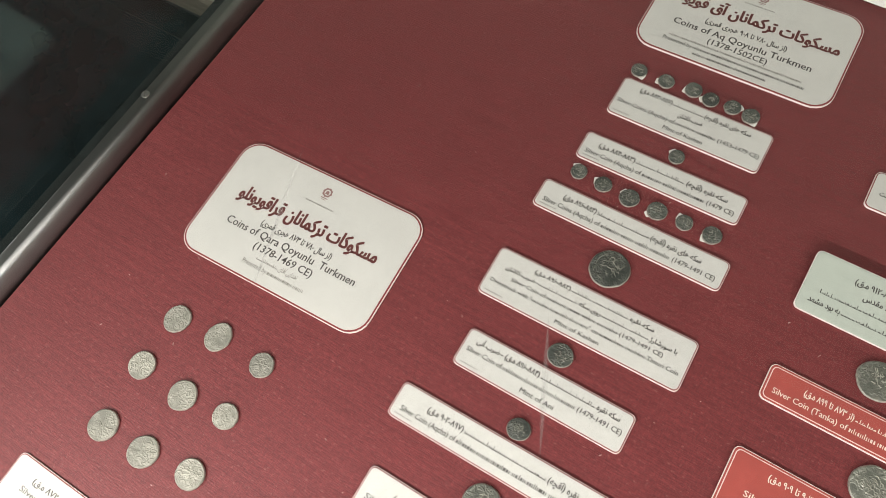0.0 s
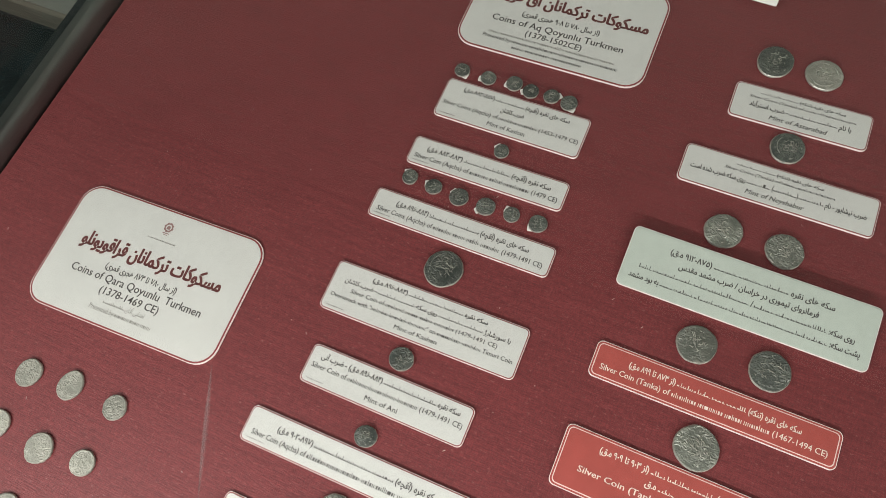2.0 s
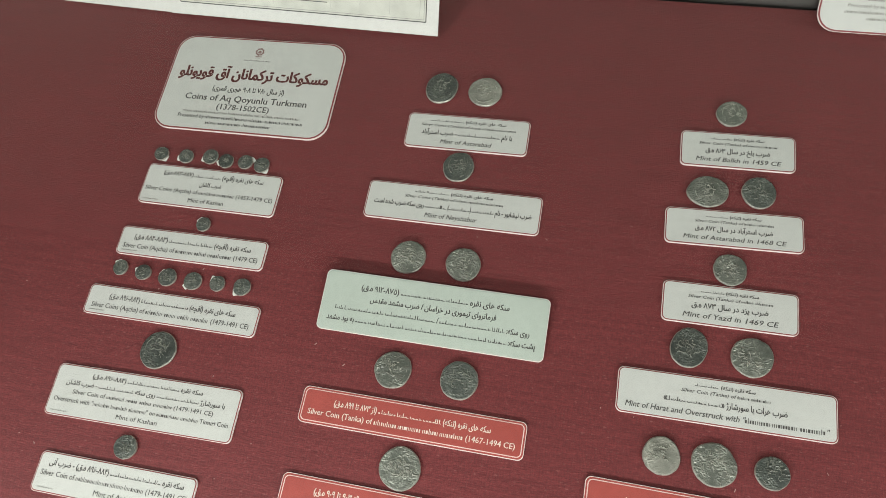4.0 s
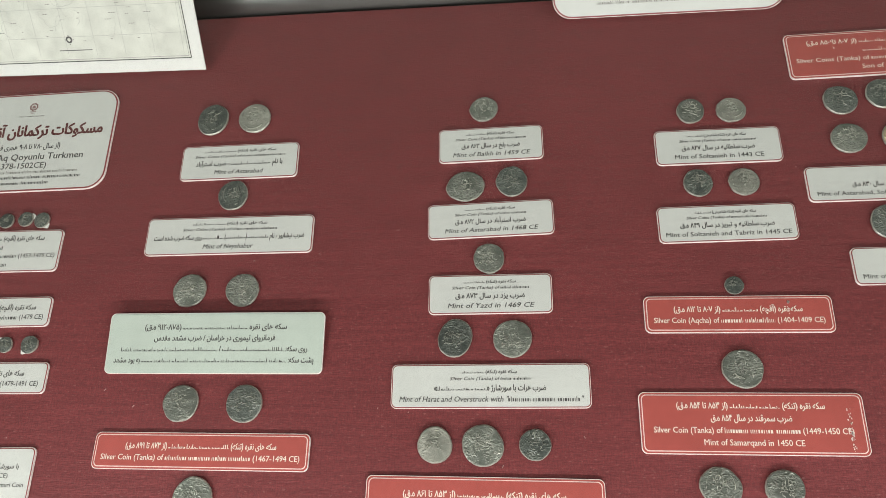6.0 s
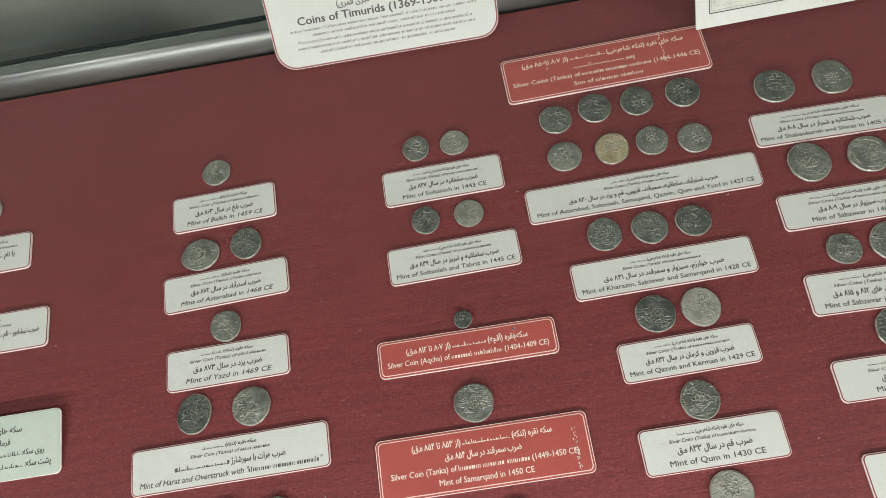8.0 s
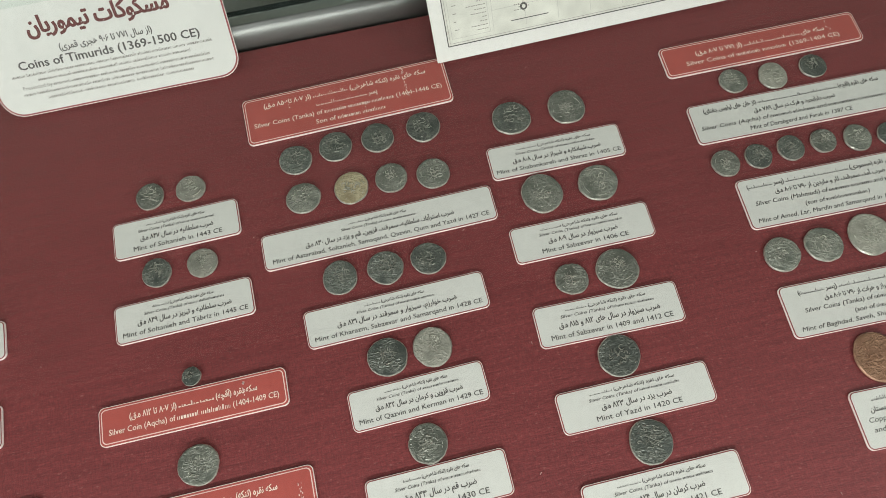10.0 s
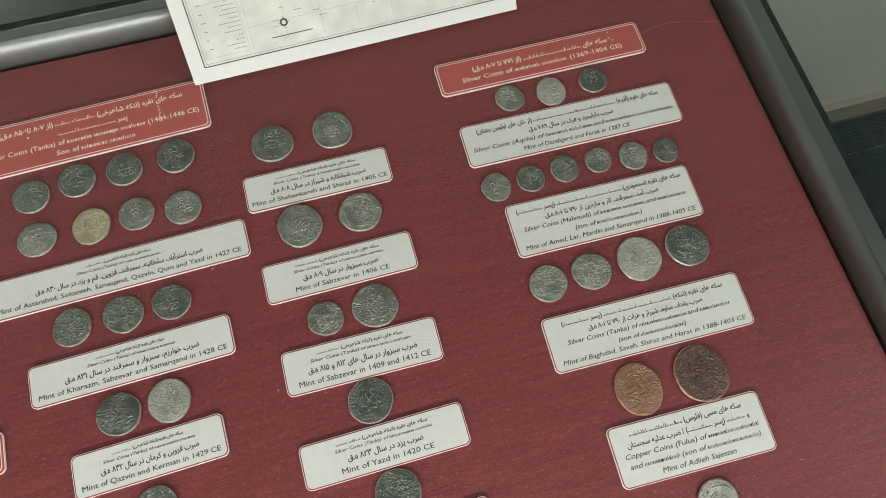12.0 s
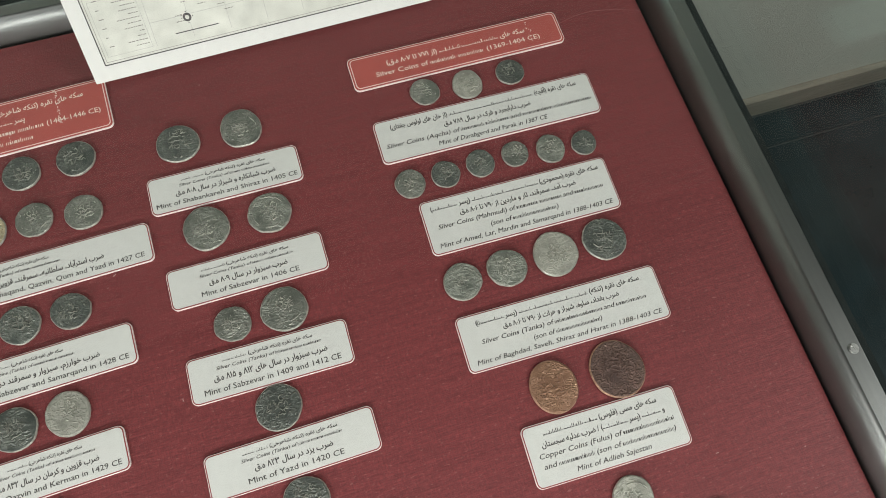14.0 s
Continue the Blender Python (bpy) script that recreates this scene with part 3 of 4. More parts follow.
def screw(parent, x, y):
    """A slotted screw head: a low disc with two half discs on it."""
    bm = bmesh.new()
    bmesh.ops.create_cone(bm, cap_ends=True, segments=20, radius1=0.0033, radius2=0.0031, depth=0.0008)
    for side in (0, 180):
        pts = [(0.0028 * math.cos(radians(8 + 164 * k / 10 + side)), 0.0028 * math.sin(radians(8 + 164 * k / 10 + side))) for k in range(11)]
        lo, hi = [bm.verts.new((*p, 0.0003)) for p in pts], [bm.verts.new((p[0] * 0.9, p[1] * 0.93, 0.0011)) for p in pts]
        bm.faces.new(hi)
        for k in range(11):
            bm.faces.new((lo[k], lo[(k + 1) % 11], hi[(k + 1) % 11], hi[k]))
    part("screw", bm, STEEL, parent, "slotted steel screw", pose(x, y, RAIL_TOP - 0.0002, 0, 0, 38))


# width of the flat rail with its slope, run of the slope, width of the gasket
BACK, RIGHT, FRONT, LEFT = (0.0196, 0.0116, 0.0070), (0.0240, 0.0118, 0.0055), (0.0190, 0.0088, 0.0070), (0.0158, 0.0080, 0.0085)
for (wide, slope, seal), ox, oy, turn, length in ((BACK, X0, Y1, 0, X1 - X0), (RIGHT, X1, Y1, -90, Y1 - Y0), (FRONT, X1, Y0, 180, X1 - X0), (LEFT, X0, Y0, 90, Y1 - Y0)):
    rail = part("rail", rail_mesh(length, wide, slope), ALUMINIUM, case, "satin aluminium rail", pose(ox, oy, 0, 0, 0, turn))
    if turn == 0:
        spots = (length * 0.02, 0.715 - X0, length * 0.98, 0.30)
    elif turn == -90:
        spots = (Y1 - 0.170, 0.03)
    elif turn == 90:
        spots = (0.149 - Y0, length - 0.03)
    else:
        spots = (0.3, length - 0.3)
    for s in spots:
        screw(rail, s, (wide + slope) / 2 + 0.0008)
    if turn == 0:
        bead = bmesh.new()
        bead_rng, before_a, before_b = random.Random(int(length * 1000) + turn), None, None
        for k in range(141):  # ragged sealant where the pane meets the gasket
            px, wob = length * k / 140, bead_rng.uniform(0.0002, 0.0013)
            pa, pb = bead.verts.new((px, wide - 0.0004 - wob * 0.5, RAIL_TOP - 0.0003)), bead.verts.new((px, wide + 0.0002 + wob, RAIL_TOP - 0.0010))
            if before_a:
                bead.faces.new((before_a, pa, pb, before_b))
            before_a, before_b = pa, pb
        part("sealant_bead", bead, SEALANT, rail, "ragged pale sealant bead")
    part("gasket", box_mesh(-0.02, length + 0.02, wide, wide + seal, -0.013, RAIL_TOP - 0.0016, 0.0006), RUBBER, rail, "black rubber gasket")

HOOD, PANE = 0.235, 0.005
GX0, GX1, GY0, GY1 = X0 - LEFT[0] - LEFT[2], X1 + RIGHT[0] + RIGHT[2], Y0 - FRONT[0] - FRONT[2], Y1 + BACK[0] + BACK[2]  # inner faces of the hood
for pane_args in ((GX0, GX1, GY1, GY1 + PANE), (GX0, GX1, GY0 - PANE, GY0), (GX0 - PANE, GX0, GY0, GY1), (GX1, GX1 + PANE, GY0, GY1)):
    pane = part("glass_pane", box_mesh(*pane_args, -0.0138, HOOD), GLASS, case, "clear upright glass pane")
    pane.visible_shadow = False
lid = part("glass_top", box_mesh(GX0 - PANE, GX1 + PANE, GY0 - PANE, GY1 + PANE, HOOD + 0.0005, HOOD + 0.006), TOP_GLASS, case, "clear glass top")
lid.visible_shadow = False
# finger smears on the glass top: soft-edged films
SMEAR = bpy.data.materials.new("greasy_smear")
SMEAR.use_nodes = True
sn, sl = SMEAR.node_tree.nodes, SMEAR.node_tree.links
sn.remove(sn["Principled BSDF"])
film, through_film, blend_film = sn.new("ShaderNodeBsdfDiffuse"), sn.new("ShaderNodeBsdfTransparent"), sn.new("ShaderNodeMixShader")
film.inputs[0].default_value = (0.8, 0.82, 0.8, 1)
blend_film.inputs[0].default_value = 0.075
sl.new(through_film.outputs[0], blend_film.inputs[1])
sl.new(film.outputs[0], blend_film.inputs[2])
sl.new(blend_film.outputs[0], sn["Material Output"].inputs[0])
for sx, sy, ex, ey, wide in ((0.0085, 0.077, 0.0240, 0.044, 0.0016), (-0.0775, 0.087, -0.0630, 0.043, 0.0014)):
    for layer, k in enumerate((1.0, 0.62, 0.34)):
        bm = bmesh.new()
        d = Vector((ex - sx, ey - sy, 0))
        side = Vector((-d.y, d.x, 0)).normalized() * wide * k / 2
        rim_a = [Vector((sx, sy, 0)) + d * (0.5 + (i / 10 - 0.5) * (0.8 + 0.2 * k)) + side * math.sin(math.pi * i / 10) for i in range(11)]
        rim_b = [Vector((sx, sy, 0)) + d * (0.5 + (i / 10 - 0.5) * (0.8 + 0.2 * k)) - side * math.sin(math.pi * i / 10) for i in range(9, 0, -1)]
        bm.faces.new([bm.verts.new(p) for p in rim_a + rim_b])
        smear = part("smear", bm, SMEAR, lid, "faint greasy smear", pose(0, 0, HOOD + 0.0062 + 0.0002 * layer))
        smear.visible_shadow = False
board = thing("backing_board", pose(0, 0, 0), "flat board covered in dark red woven fabric", "display board")
part("fabric_cover", box_mesh(X0 + 0.0012, X1 - 0.0012, Y0 + 0.0012, Y1 - 0.0012, -0.012, 0.0, 0.0008), FABRIC, board)

# ---- title cards and maps ----
title_card(pose(-0.1867, 0.1197, 0, 0, 0, 2.5), 0.1455, 0.0900, [
    ("مسکوکات ترکمانان قراقویونلو", 0.0028, 0.0138, 0.110, MAROON_INK, 0.02), ("▬▬▬ ▬▬▬▬▬ ▬▬ ▬▬▬", 0.0215, 0.0022, 0.022, GREY_INK, 0),
    ("(از سال ۷۸۰ تا ۸۷۳ هجری قمری)", -0.0080, 0.0060, 0.056, INK, 0.012), ("Coins of Qara Qoyunlu  Turkmen", -0.0165, 0.0078, 0.102, INK, 0.003),
    ("(1378-1469 CE)", -0.0245, 0.0074, 0.046, INK, 0.003), ("اهدایی آقای ▬▬ ▬▬▬", -0.0300, 0.0046, 0.032, GREY_INK, 0), ("Presented by ▬▬▬ ▬▬ ▬▬", -0.0358, 0.0050, 0.048, GREY_INK, 0)],
    "large cream title card with maroon Persian heading and English lines")
title_card(pose(0.0000, 0.4035, 0, 0, 0, 1.2), 0.1390, 0.0845, [
    ("مسکوکات ترکمانان آق قویونلو", 0.0046, 0.0130, 0.121, MAROON_INK, 0.02), ("▬▬▬ ▬▬▬▬▬ ▬▬ ▬▬▬", 0.0215, 0.0022, 0.022, GREY_INK, 0),
    ("(از سال ۷۸۰ تا ۹۰۸ هجری قمری)", -0.0068, 0.0060, 0.058, INK, 0.012), ("Coins of Aq Qoyunlu Turkmen", -0.0160, 0.0076, 0.098, INK, 0.003),
    ("(1378-1502CE)", -0.0232, 0.0068, 0.042, INK, 0.003), ("▬▬ ▬▬▬ ▬▬▬▬ ▬▬▬ ▬▬ ▬▬▬▬ ▬▬ ▬▬▬", -0.0275, 0.0040, 0.094, GREY_INK, 0),
    ("Presented by ▬▬▬ ▬▬▬▬▬ ▬▬▬ ▬▬▬ ▬▬▬▬", -0.0320, 0.0046, 0.100, INK, 0), ("▬▬ ▬▬▬▬ ▬▬▬▬▬", -0.0367, 0.0044, 0.052, INK, 0)],
    "large cream title card above a column of small coins")
LEAN = 46
title_card(pose(0.4815, 0.4915, 0.0015, LEAN, 0, 0) @ pose(0, 0.047, 0), 0.164, 0.094, [
    ("مسکوکات تیموریان", 0.0045, 0.0150, 0.094, MAROON_INK, 0.02), ("(از سال ۷۷۱ تا ۹۰۶ هجری قمری)", -0.0085, 0.0060, 0.062, INK, 0.012),
    ("Coins of Timurids (1369-1500 CE)", -0.0168, 0.0078, 0.122, INK, 0.012), ("▬▬ ▬▬▬ ▬▬▬▬ ▬▬▬ ▬▬ ▬▬▬▬ ▬▬ ▬▬▬ ▬▬ ▬▬▬▬", -0.0215, 0.0036, 0.136, GREY_INK, 0),
    ("▬▬▬ ▬▬ ▬▬▬▬ ▬▬▬ ▬▬ ▬▬▬▬ ▬▬ ▬▬▬", -0.0255, 0.0036, 0.104, GREY_INK, 0), ("Presented by ▬▬▬ ▬▬▬▬▬ ▬▬▬ ▬▬▬ ▬▬▬▬ ▬▬▬▬▬ ▬▬▬▬", -0.0300, 0.0038, 0.128, GREY_INK, 0),
    ("▬▬ ▬▬▬▬ ▬▬▬▬▬ ▬▬▬ ▬▬▬▬ ▬▬▬▬ ▬▬▬ ▬▬▬▬▬▬", -0.0340, 0.0038, 0.130, GREY_INK, 0), ("▬▬▬▬▬ ▬▬▬ ▬▬▬▬ ▬▬▬▬ ▬▬▬▬", -0.0380, 0.0038, 0.100, GREY_INK, 0)],
    "large cream title card leaning back against the rail and glass")


def ink_lines(strokes, width):
    bm = bmesh.new()
    for x0, y0, x1, y1 in strokes:
        d = Vector((x1 - x0, y1 - y0, 0))
        if d.length < 1e-6:
            continue
        nrm = Vector((-d.y, d.x, 0)).normalized() * width / 2
        bm.faces.new([bm.verts.new(p) for p in (Vector((x0, y0, 0)) - nrm, Vector((x1, y1, 0)) - nrm, Vector((x1, y1, 0)) + nrm, Vector((x0, y0, 0)) + nrm)])
    return bm


def framed_map(m, w, h, seed, label, legend, rose_x):
    """A printed historical map sheet leaning on the rail: white margin, black frame, river and border lines, legend, compass rose."""
    rng = random.Random(seed)
    sheet = thing("map_sheet", m, label, "map", "map sheets behind the coins")
    part("sheet", box_mesh(-w / 2, w / 2, 0, h, 0, 0.0012, 0.0002), MAP_PAPER, sheet, "white margin")
    mx, my = 0.0095, 0.0095
    part("print_panel", box_mesh(-w / 2 + mx, w / 2 - mx, my, h - my, 0.0012, 0.0013), MAP_PRINT, sheet, "cream map print")
    a, b, c, d = -w / 2 + mx, w / 2 - mx, my, h - my
    part("frame_line", ink_lines([(a, c, b, c), (a, d, b, d), (a, c, a, d), (b, c, b, d)], 0.0007), INK, sheet, "thin black frame", pose(0, 0, 0.0014))
    a2, b2, c2, d2 = a + 0.0016, b - 0.0016, c + 0.0016, d - 0.0016
    part("inner_line", ink_lines([(a2, c2, b2, c2), (a2, d2, b2, d2), (a2, c2, a2, d2), (b2, c2, b2, d2)], 0.00022), GREY_INK, sheet, "hairline inside the frame", pose(0, 0, 0.0014))
    clear = a + 0.034 if legend else a + 0.006  # the legend keeps this side free
    strokes = []
    for k in range(46):  # rivers and borders as wandering strokes
        x, y, ang = rng.uniform(clear + 0.006, b - 0.02), rng.uniform(c + 0.022, d - 0.01), rng.uniform(0, 6.28)
        for _ in range(rng.randrange(6, 26)):
            ang += rng.uniform(-0.6, 0.6)
            nx, ny = x + 0.0014 * math.cos(ang), y + 0.0012 * math.sin(ang)
            if not (clear < nx < b - 0.004 and c + 0.016 < ny < d - 0.004):
                break
            strokes.append((x, y, nx, ny))
            x, y = nx, ny
    tagged(part("map_drawing", ink_lines(strokes, 0.00016), GREY_BAR, sheet, "fine grey map lines", pose(0, 0, 0.0014)), kind="stuff")
    grid = [(a + 0.0235 * k + 0.010, c + 0.004, a + 0.0235 * k + 0.012, d2) for k in range(1, 9)] + [(clear, c + 0.018 + 0.021 * k, b2, c + 0.019 + 0.021 * k) for k in range(4)]
    part("graticule", ink_lines(grid, 0.00018), GREY_BAR, sheet, "thin grid lines", pose(0, 0, 0.00135))
    names = []
    for k in range(64):
        x, y = rng.uniform(clear + 0.004, b - 0.014), rng.uniform(c + 0.014, d - 0.006)
        for _ in range(rng.randrange(1, 4)):
            wide = rng.uniform(0.0006, 0.0018)
            names.append((x, y, x + wide, y + 0.05 * wide))
            x += wide + 0.0005
    if legend:
        la, lb, lc, ld = a + 0.0035, a + 0.031, c + 0.0045, c + 0.037
        part("legend_box", ink_lines([(la, lc, lb, lc), (la, ld, lb, ld), (la, lc, la, ld), (lb, lc, lb, ld)], 0.00016), GREY_BAR, sheet, "thin legend outline", pose(0, 0, 0.0014))
        for k in range(12):  # legend rows, set from the right, with a sign at their far end
            y = lc + 0.0028 + k * 0.0027
            x, end = lb - 0.0012, lb - rng.uniform(0.004, 0.015)
            while x > end:
                wide = rng.uniform(0.0006, 0.0020)
                names.append((x - wide, y, x, y))
                x -= wide + 0.0005
            if k % 2:
                names.append((la + 0.003, y, la + rng.uniform(0.0042, 0.0062), y))
        for k in range(5):  # heading over the legend
            y = ld + 0.0045 + 0.0042 * k
            half = rng.uniform(0.004, 0.009)
            x = (la + lb) / 2 - half
            while x < (la + lb) / 2 + half:
                wide = rng.uniform(0.0010, 0.0024)
                names.append((x, y, x + wide, y))
                x += wide + 0.0005
    part("place_names", ink_lines(names, 0.00050), GREY_INK, sheet, "tiny illegible place names", pose(0, 0, 0.0014))
    bm = bmesh.new()
    bmesh.ops.create_circle(bm, cap_ends=True, segments=20, radius=0.0026)
    for k in range(4):
        bmesh.ops.create_circle(bm, cap_ends=True, segments=3, radius=0.0006, matrix=pose(0.0033 * math.cos(k * math.pi / 2), 0.0033 * math.sin(k * math.pi / 2), 0.0, 0, 0, 90 * k))
    rose = part("compass_rose", bm, INK, sheet, "small dark compass rose", pose(rose_x, c + 0.0165, 0.0014))
    bm = bmesh.new()
    bmesh.ops.create_circle(bm, cap_ends=True, segments=16, radius=0.0013)
    part("rose_centre", bm, MAP_PRINT, rose, "", pose(0, 0, 0.0002))
    part("scale_bar", ink_lines([(rose_x - 0.010, c + 0.0085, rose_x + 0.017, c + 0.0085)], 0.0006), INK, sheet, "thin scale bar", pose(0, 0, 0.0014))
    return sheet


framed_map(pose(0.025, 0.4625, 0.0025, LEAN, 0, -0.8), 0.222, 0.108, 11, "white-margined printed map leaning against the back rail", False, 0.006)
framed_map(pose(-0.196, 0.4700, 0.0005, LEAN, 0, -2.0), 0.222, 0.104, 12, "second white-margined map tucked beside the first", False, 0.01)
framed_map(pose(0.8095, 0.4675, 0.0032, LEAN, 0, 1.0), 0.222, 0.106, 13, "cream map with legend and compass rose leaning on the rail", True, -0.045)

# ---- caption cards, column by column ----
AQ, TK = "Silver Coins (Aqcha) of ", "Silver Coins (Tanka) of "
AQ1, TK1 = "Silver Coin (Aqcha) of ", "Silver Coin (Tanka) of "
SA, ST = "سکه های نقره (آقچه) ", "سکه های نقره (تنکه) "
SA1, ST1 = "سکه نقره (آقچه) ", "سکه نقره (تنکه) "
caption(-0.0040, 0.3140, 0.105, 0.0315, 0.6, [("P", SA + "▬▬▬ ▬▬ (۸۵۷-۸۸۳ ه.ق)", 0.74), ("P", "ضرب کاشان", 0.16), ("E", AQ + "▬▬▬ ▬▬▬ (1453-1479 CE)", 0.94), ("E", "Mint of Kashan", 0.26)], tiny=True)
caption(-0.0033, 0.2685, 0.1105, 0.0212, 1.0, [("P", SA1 + "▬▬ ▬▬ ▬▬▬ (۸۸۳-۸۸۴ ه.ق)", 0.80), ("E", AQ1 + "▬▬▬ ▬▬ ▬▬▬▬ (1479 CE)", 0.92)], tiny=True)
caption(-0.0030, 0.2230, 0.126, 0.0210, 0.6, [("P", SA + "▬▬▬ ▬▬ ▬▬▬ (۸۸۴-۸۹۶ ه.ق)", 0.74), ("E", AQ + "▬▬▬ ▬▬ ▬▬ ▬▬▬ (1479-1491 CE)", 0.92)], tiny=True)
caption(-0.0010, 0.1608, 0.131, 0.0336, 1.3, [("P", "سکه نقره ▬▬▬ ▬▬ ▬▬▬ (۸۸۴-۸۹۶ ه.ق)", 0.60), ("P", "با سورشارژ ▬▬▬ ▬▬▬▬ روی سکه ▬▬▬ ▬▬▬ - ضرب کاشان", 0.86),
    ("E", "Silver Coin of ▬▬▬ ▬▬ ▬▬ ▬▬▬ (1479-1491 CE)", 0.76), ("E", "Overstruck with \"▬▬▬ ▬▬▬ ▬▬▬\" on ▬▬▬▬ ▬▬▬ Timuri Coin", 0.94), ("E", "Mint of Kashan", 0.22)], tiny=True)
caption(-0.0020, 0.1092, 0.108, 0.0247, 0.8, [("P", "سکه نقره ▬▬▬ ▬▬ ▬▬▬ (۸۸۴-۸۹۶ ه.ق) - ضرب آنی", 0.86), ("E", "Silver Coin of ▬▬▬ ▬▬ ▬▬ ▬▬▬ (1479-1491 CE)", 0.93), ("E", "Mint of Ani", 0.2)], tiny=True)
caption(0.0000, 0.0630, 0.146, 0.0220, 1.2, [("P", SA1 + "▬▬▬ ▬▬ ▬▬▬ ▬▬▬ (۸۹۷-۹۰۲ ه.ق)", 0.72), ("E", AQ1 + "▬▬▬ ▬▬ ▬▬▬ ▬▬ ▬▬▬ ▬▬▬ (1492-▬▬▬)", 0.92)], tiny=True)
caption(0.0040, 0.0080, 0.134, 0.0320, 1.0, [("P", SA1 + "▬▬▬ ▬▬▬ (▬▬-۸۹۷ ه.ق)", 0.7), ("E", AQ1 + "▬▬▬ ▬▬ ▬▬▬ ▬▬▬", 0.92), ("E", "▬▬▬ ▬▬▬▬", 0.3)])
caption(-0.1800, -0.0960, 0.138, 0.0320, 1.0, [("P", ST1 + "▬▬▬ ▬▬▬ (۸۴۱-۸۷۲ ه.ق)", 0.74), ("E", "Silver Coins of ▬▬▬ ▬▬ ▬▬▬ ▬▬▬", 0.92), ("E", "▬▬▬ ▬▬▬▬", 0.3)])

for y_, w_, h_, turn_, extra in (
        (0.3810, 0.0875, 0.0275, 1.0, [("P", "با نام ▬▬▬ ▬▬▬▬ - ضرب استرآباد", 0.74), ("I", "Mint of Astarabad", 0.42)]),
        (0.3235, 0.1205, 0.0278, 0.6, [("P", "ضرب نیشابور - نام ▬▬ ▬▬ (▬▬ ▬▬) ▬▬ ▬▬ روی سکه ضرب شده است", 0.90), ("I", "Mint of Neyshabur", 0.3)])):
    caption(0.1724, y_, w_, h_, turn_, [("p", ST + "▬▬ ▬▬ ▬▬", 0.54 * 0.1 / w_), ("e", TK + "▬▬ ▬▬▬ ▬▬▬", 0.78 * 0.0875 / w_)] + extra)
caption(0.1736, 0.2470, 0.1475, 0.0400, 0.2, [("P", "سکه های نقره ▬▬▬ ▬▬▬ ▬▬▬ (۸۷۵-۹۱۲ ه.ق)", 0.66), ("P", "فرمانروای تیموری در خراسان / ضرب مشهد مقدس", 0.56), ("P", "روی سکه: ▬▬ ▬▬▬ ▬▬ ▬▬▬ / ▬▬▬ ▬▬▬ ▬▬ ▬▬ ▬▬▬▬ ▬▬", 0.86),
    ("P", "پشت سکه: ▬▬▬ ▬▬▬ ▬▬▬▬▬ ▬▬▬ ▬▬ ▬▬▬ ▬▬▬ ▬▬ به بود مشهد", 0.92)], "green", lifted=5.0)
caption(0.1736, 0.1785, 0.1405, 0.0225, 0.3, [("P", ST + "▬▬▬ ▬▬ ▬▬ ▬▬▬ (از ۸۷۳ تا ۸۹۹ ه.ق)", 0.70), ("E", TK1 + "▬▬▬ ▬▬▬ ▬▬ ▬▬▬ (1467-1494 CE)", 0.92)], "red")
caption(0.1744, 0.1190, 0.1410, 0.0360, 0.3, [("P", ST + "▬▬▬ ▬▬▬ ▬▬ (از ۹۰۳ تا ۹۰۹ ه.ق)", 0.70), ("P", "▬▬▬ ▬▬ ▬▬ ه.ق", 0.3), ("E", TK1 + "▬▬▬ ▬▬ ▬▬▬▬", 0.90), ("E", "▬▬ ▬▬▬▬ ▬▬▬", 0.4)], "red")

for y_, w_, h_, turn_, fa, en, fa_w, en_w in (
        (0.3888, 0.0725, 0.0262, 1.6, "ضرب بلخ در سال ۸۶۳ ه.ق", "Mint of Balkh in 1459 CE", 0.56, 0.74), (0.3317, 0.0841, 0.0250, 2.2, "ضرب استرآباد در سال ۸۷۲ ه.ق", "Mint of Astarabad in 1468 CE", 0.56, 0.74),
        (0.2795, 0.0795, 0.0262, 0.8, "ضرب یزد در سال ۸۷۳ ه.ق", "Mint of Yazd in 1469 CE", 0.56, 0.70), (0.2205, 0.1225, 0.0272, 0.8, "ضرب هرات با سورشارژ «▬▬ ▬▬▬ ▬▬▬»", "Mint of Harat and Overstruck with \"▬▬▬ ▬▬▬ ▬▬▬\"", 0.56, 0.92)):
    caption(0.3540, y_, w_, h_, turn_, [("p", ST1 + "▬▬ ▬▬", 0.42 * 0.08 / w_), ("e", TK1 + "▬▬ ▬▬▬", 0.62 * 0.08 / w_), ("P", fa, fa_w), ("I", en, en_w)])
caption(0.3507, 0.1470, 0.1400, 0.0400, 0.2, [("P", ST + "▬▬▬ ▬▬▬ (از ۸۵۳ تا ۸۶۱ ه.ق)", 0.68), ("P", "▬▬▬ ▬▬ ▬▬▬", 0.3), ("E", TK + "▬▬▬ ▬▬ ▬▬▬▬", 0.90), ("E", "▬▬ ▬▬▬▬ ▬▬▬", 0.4)], "red")

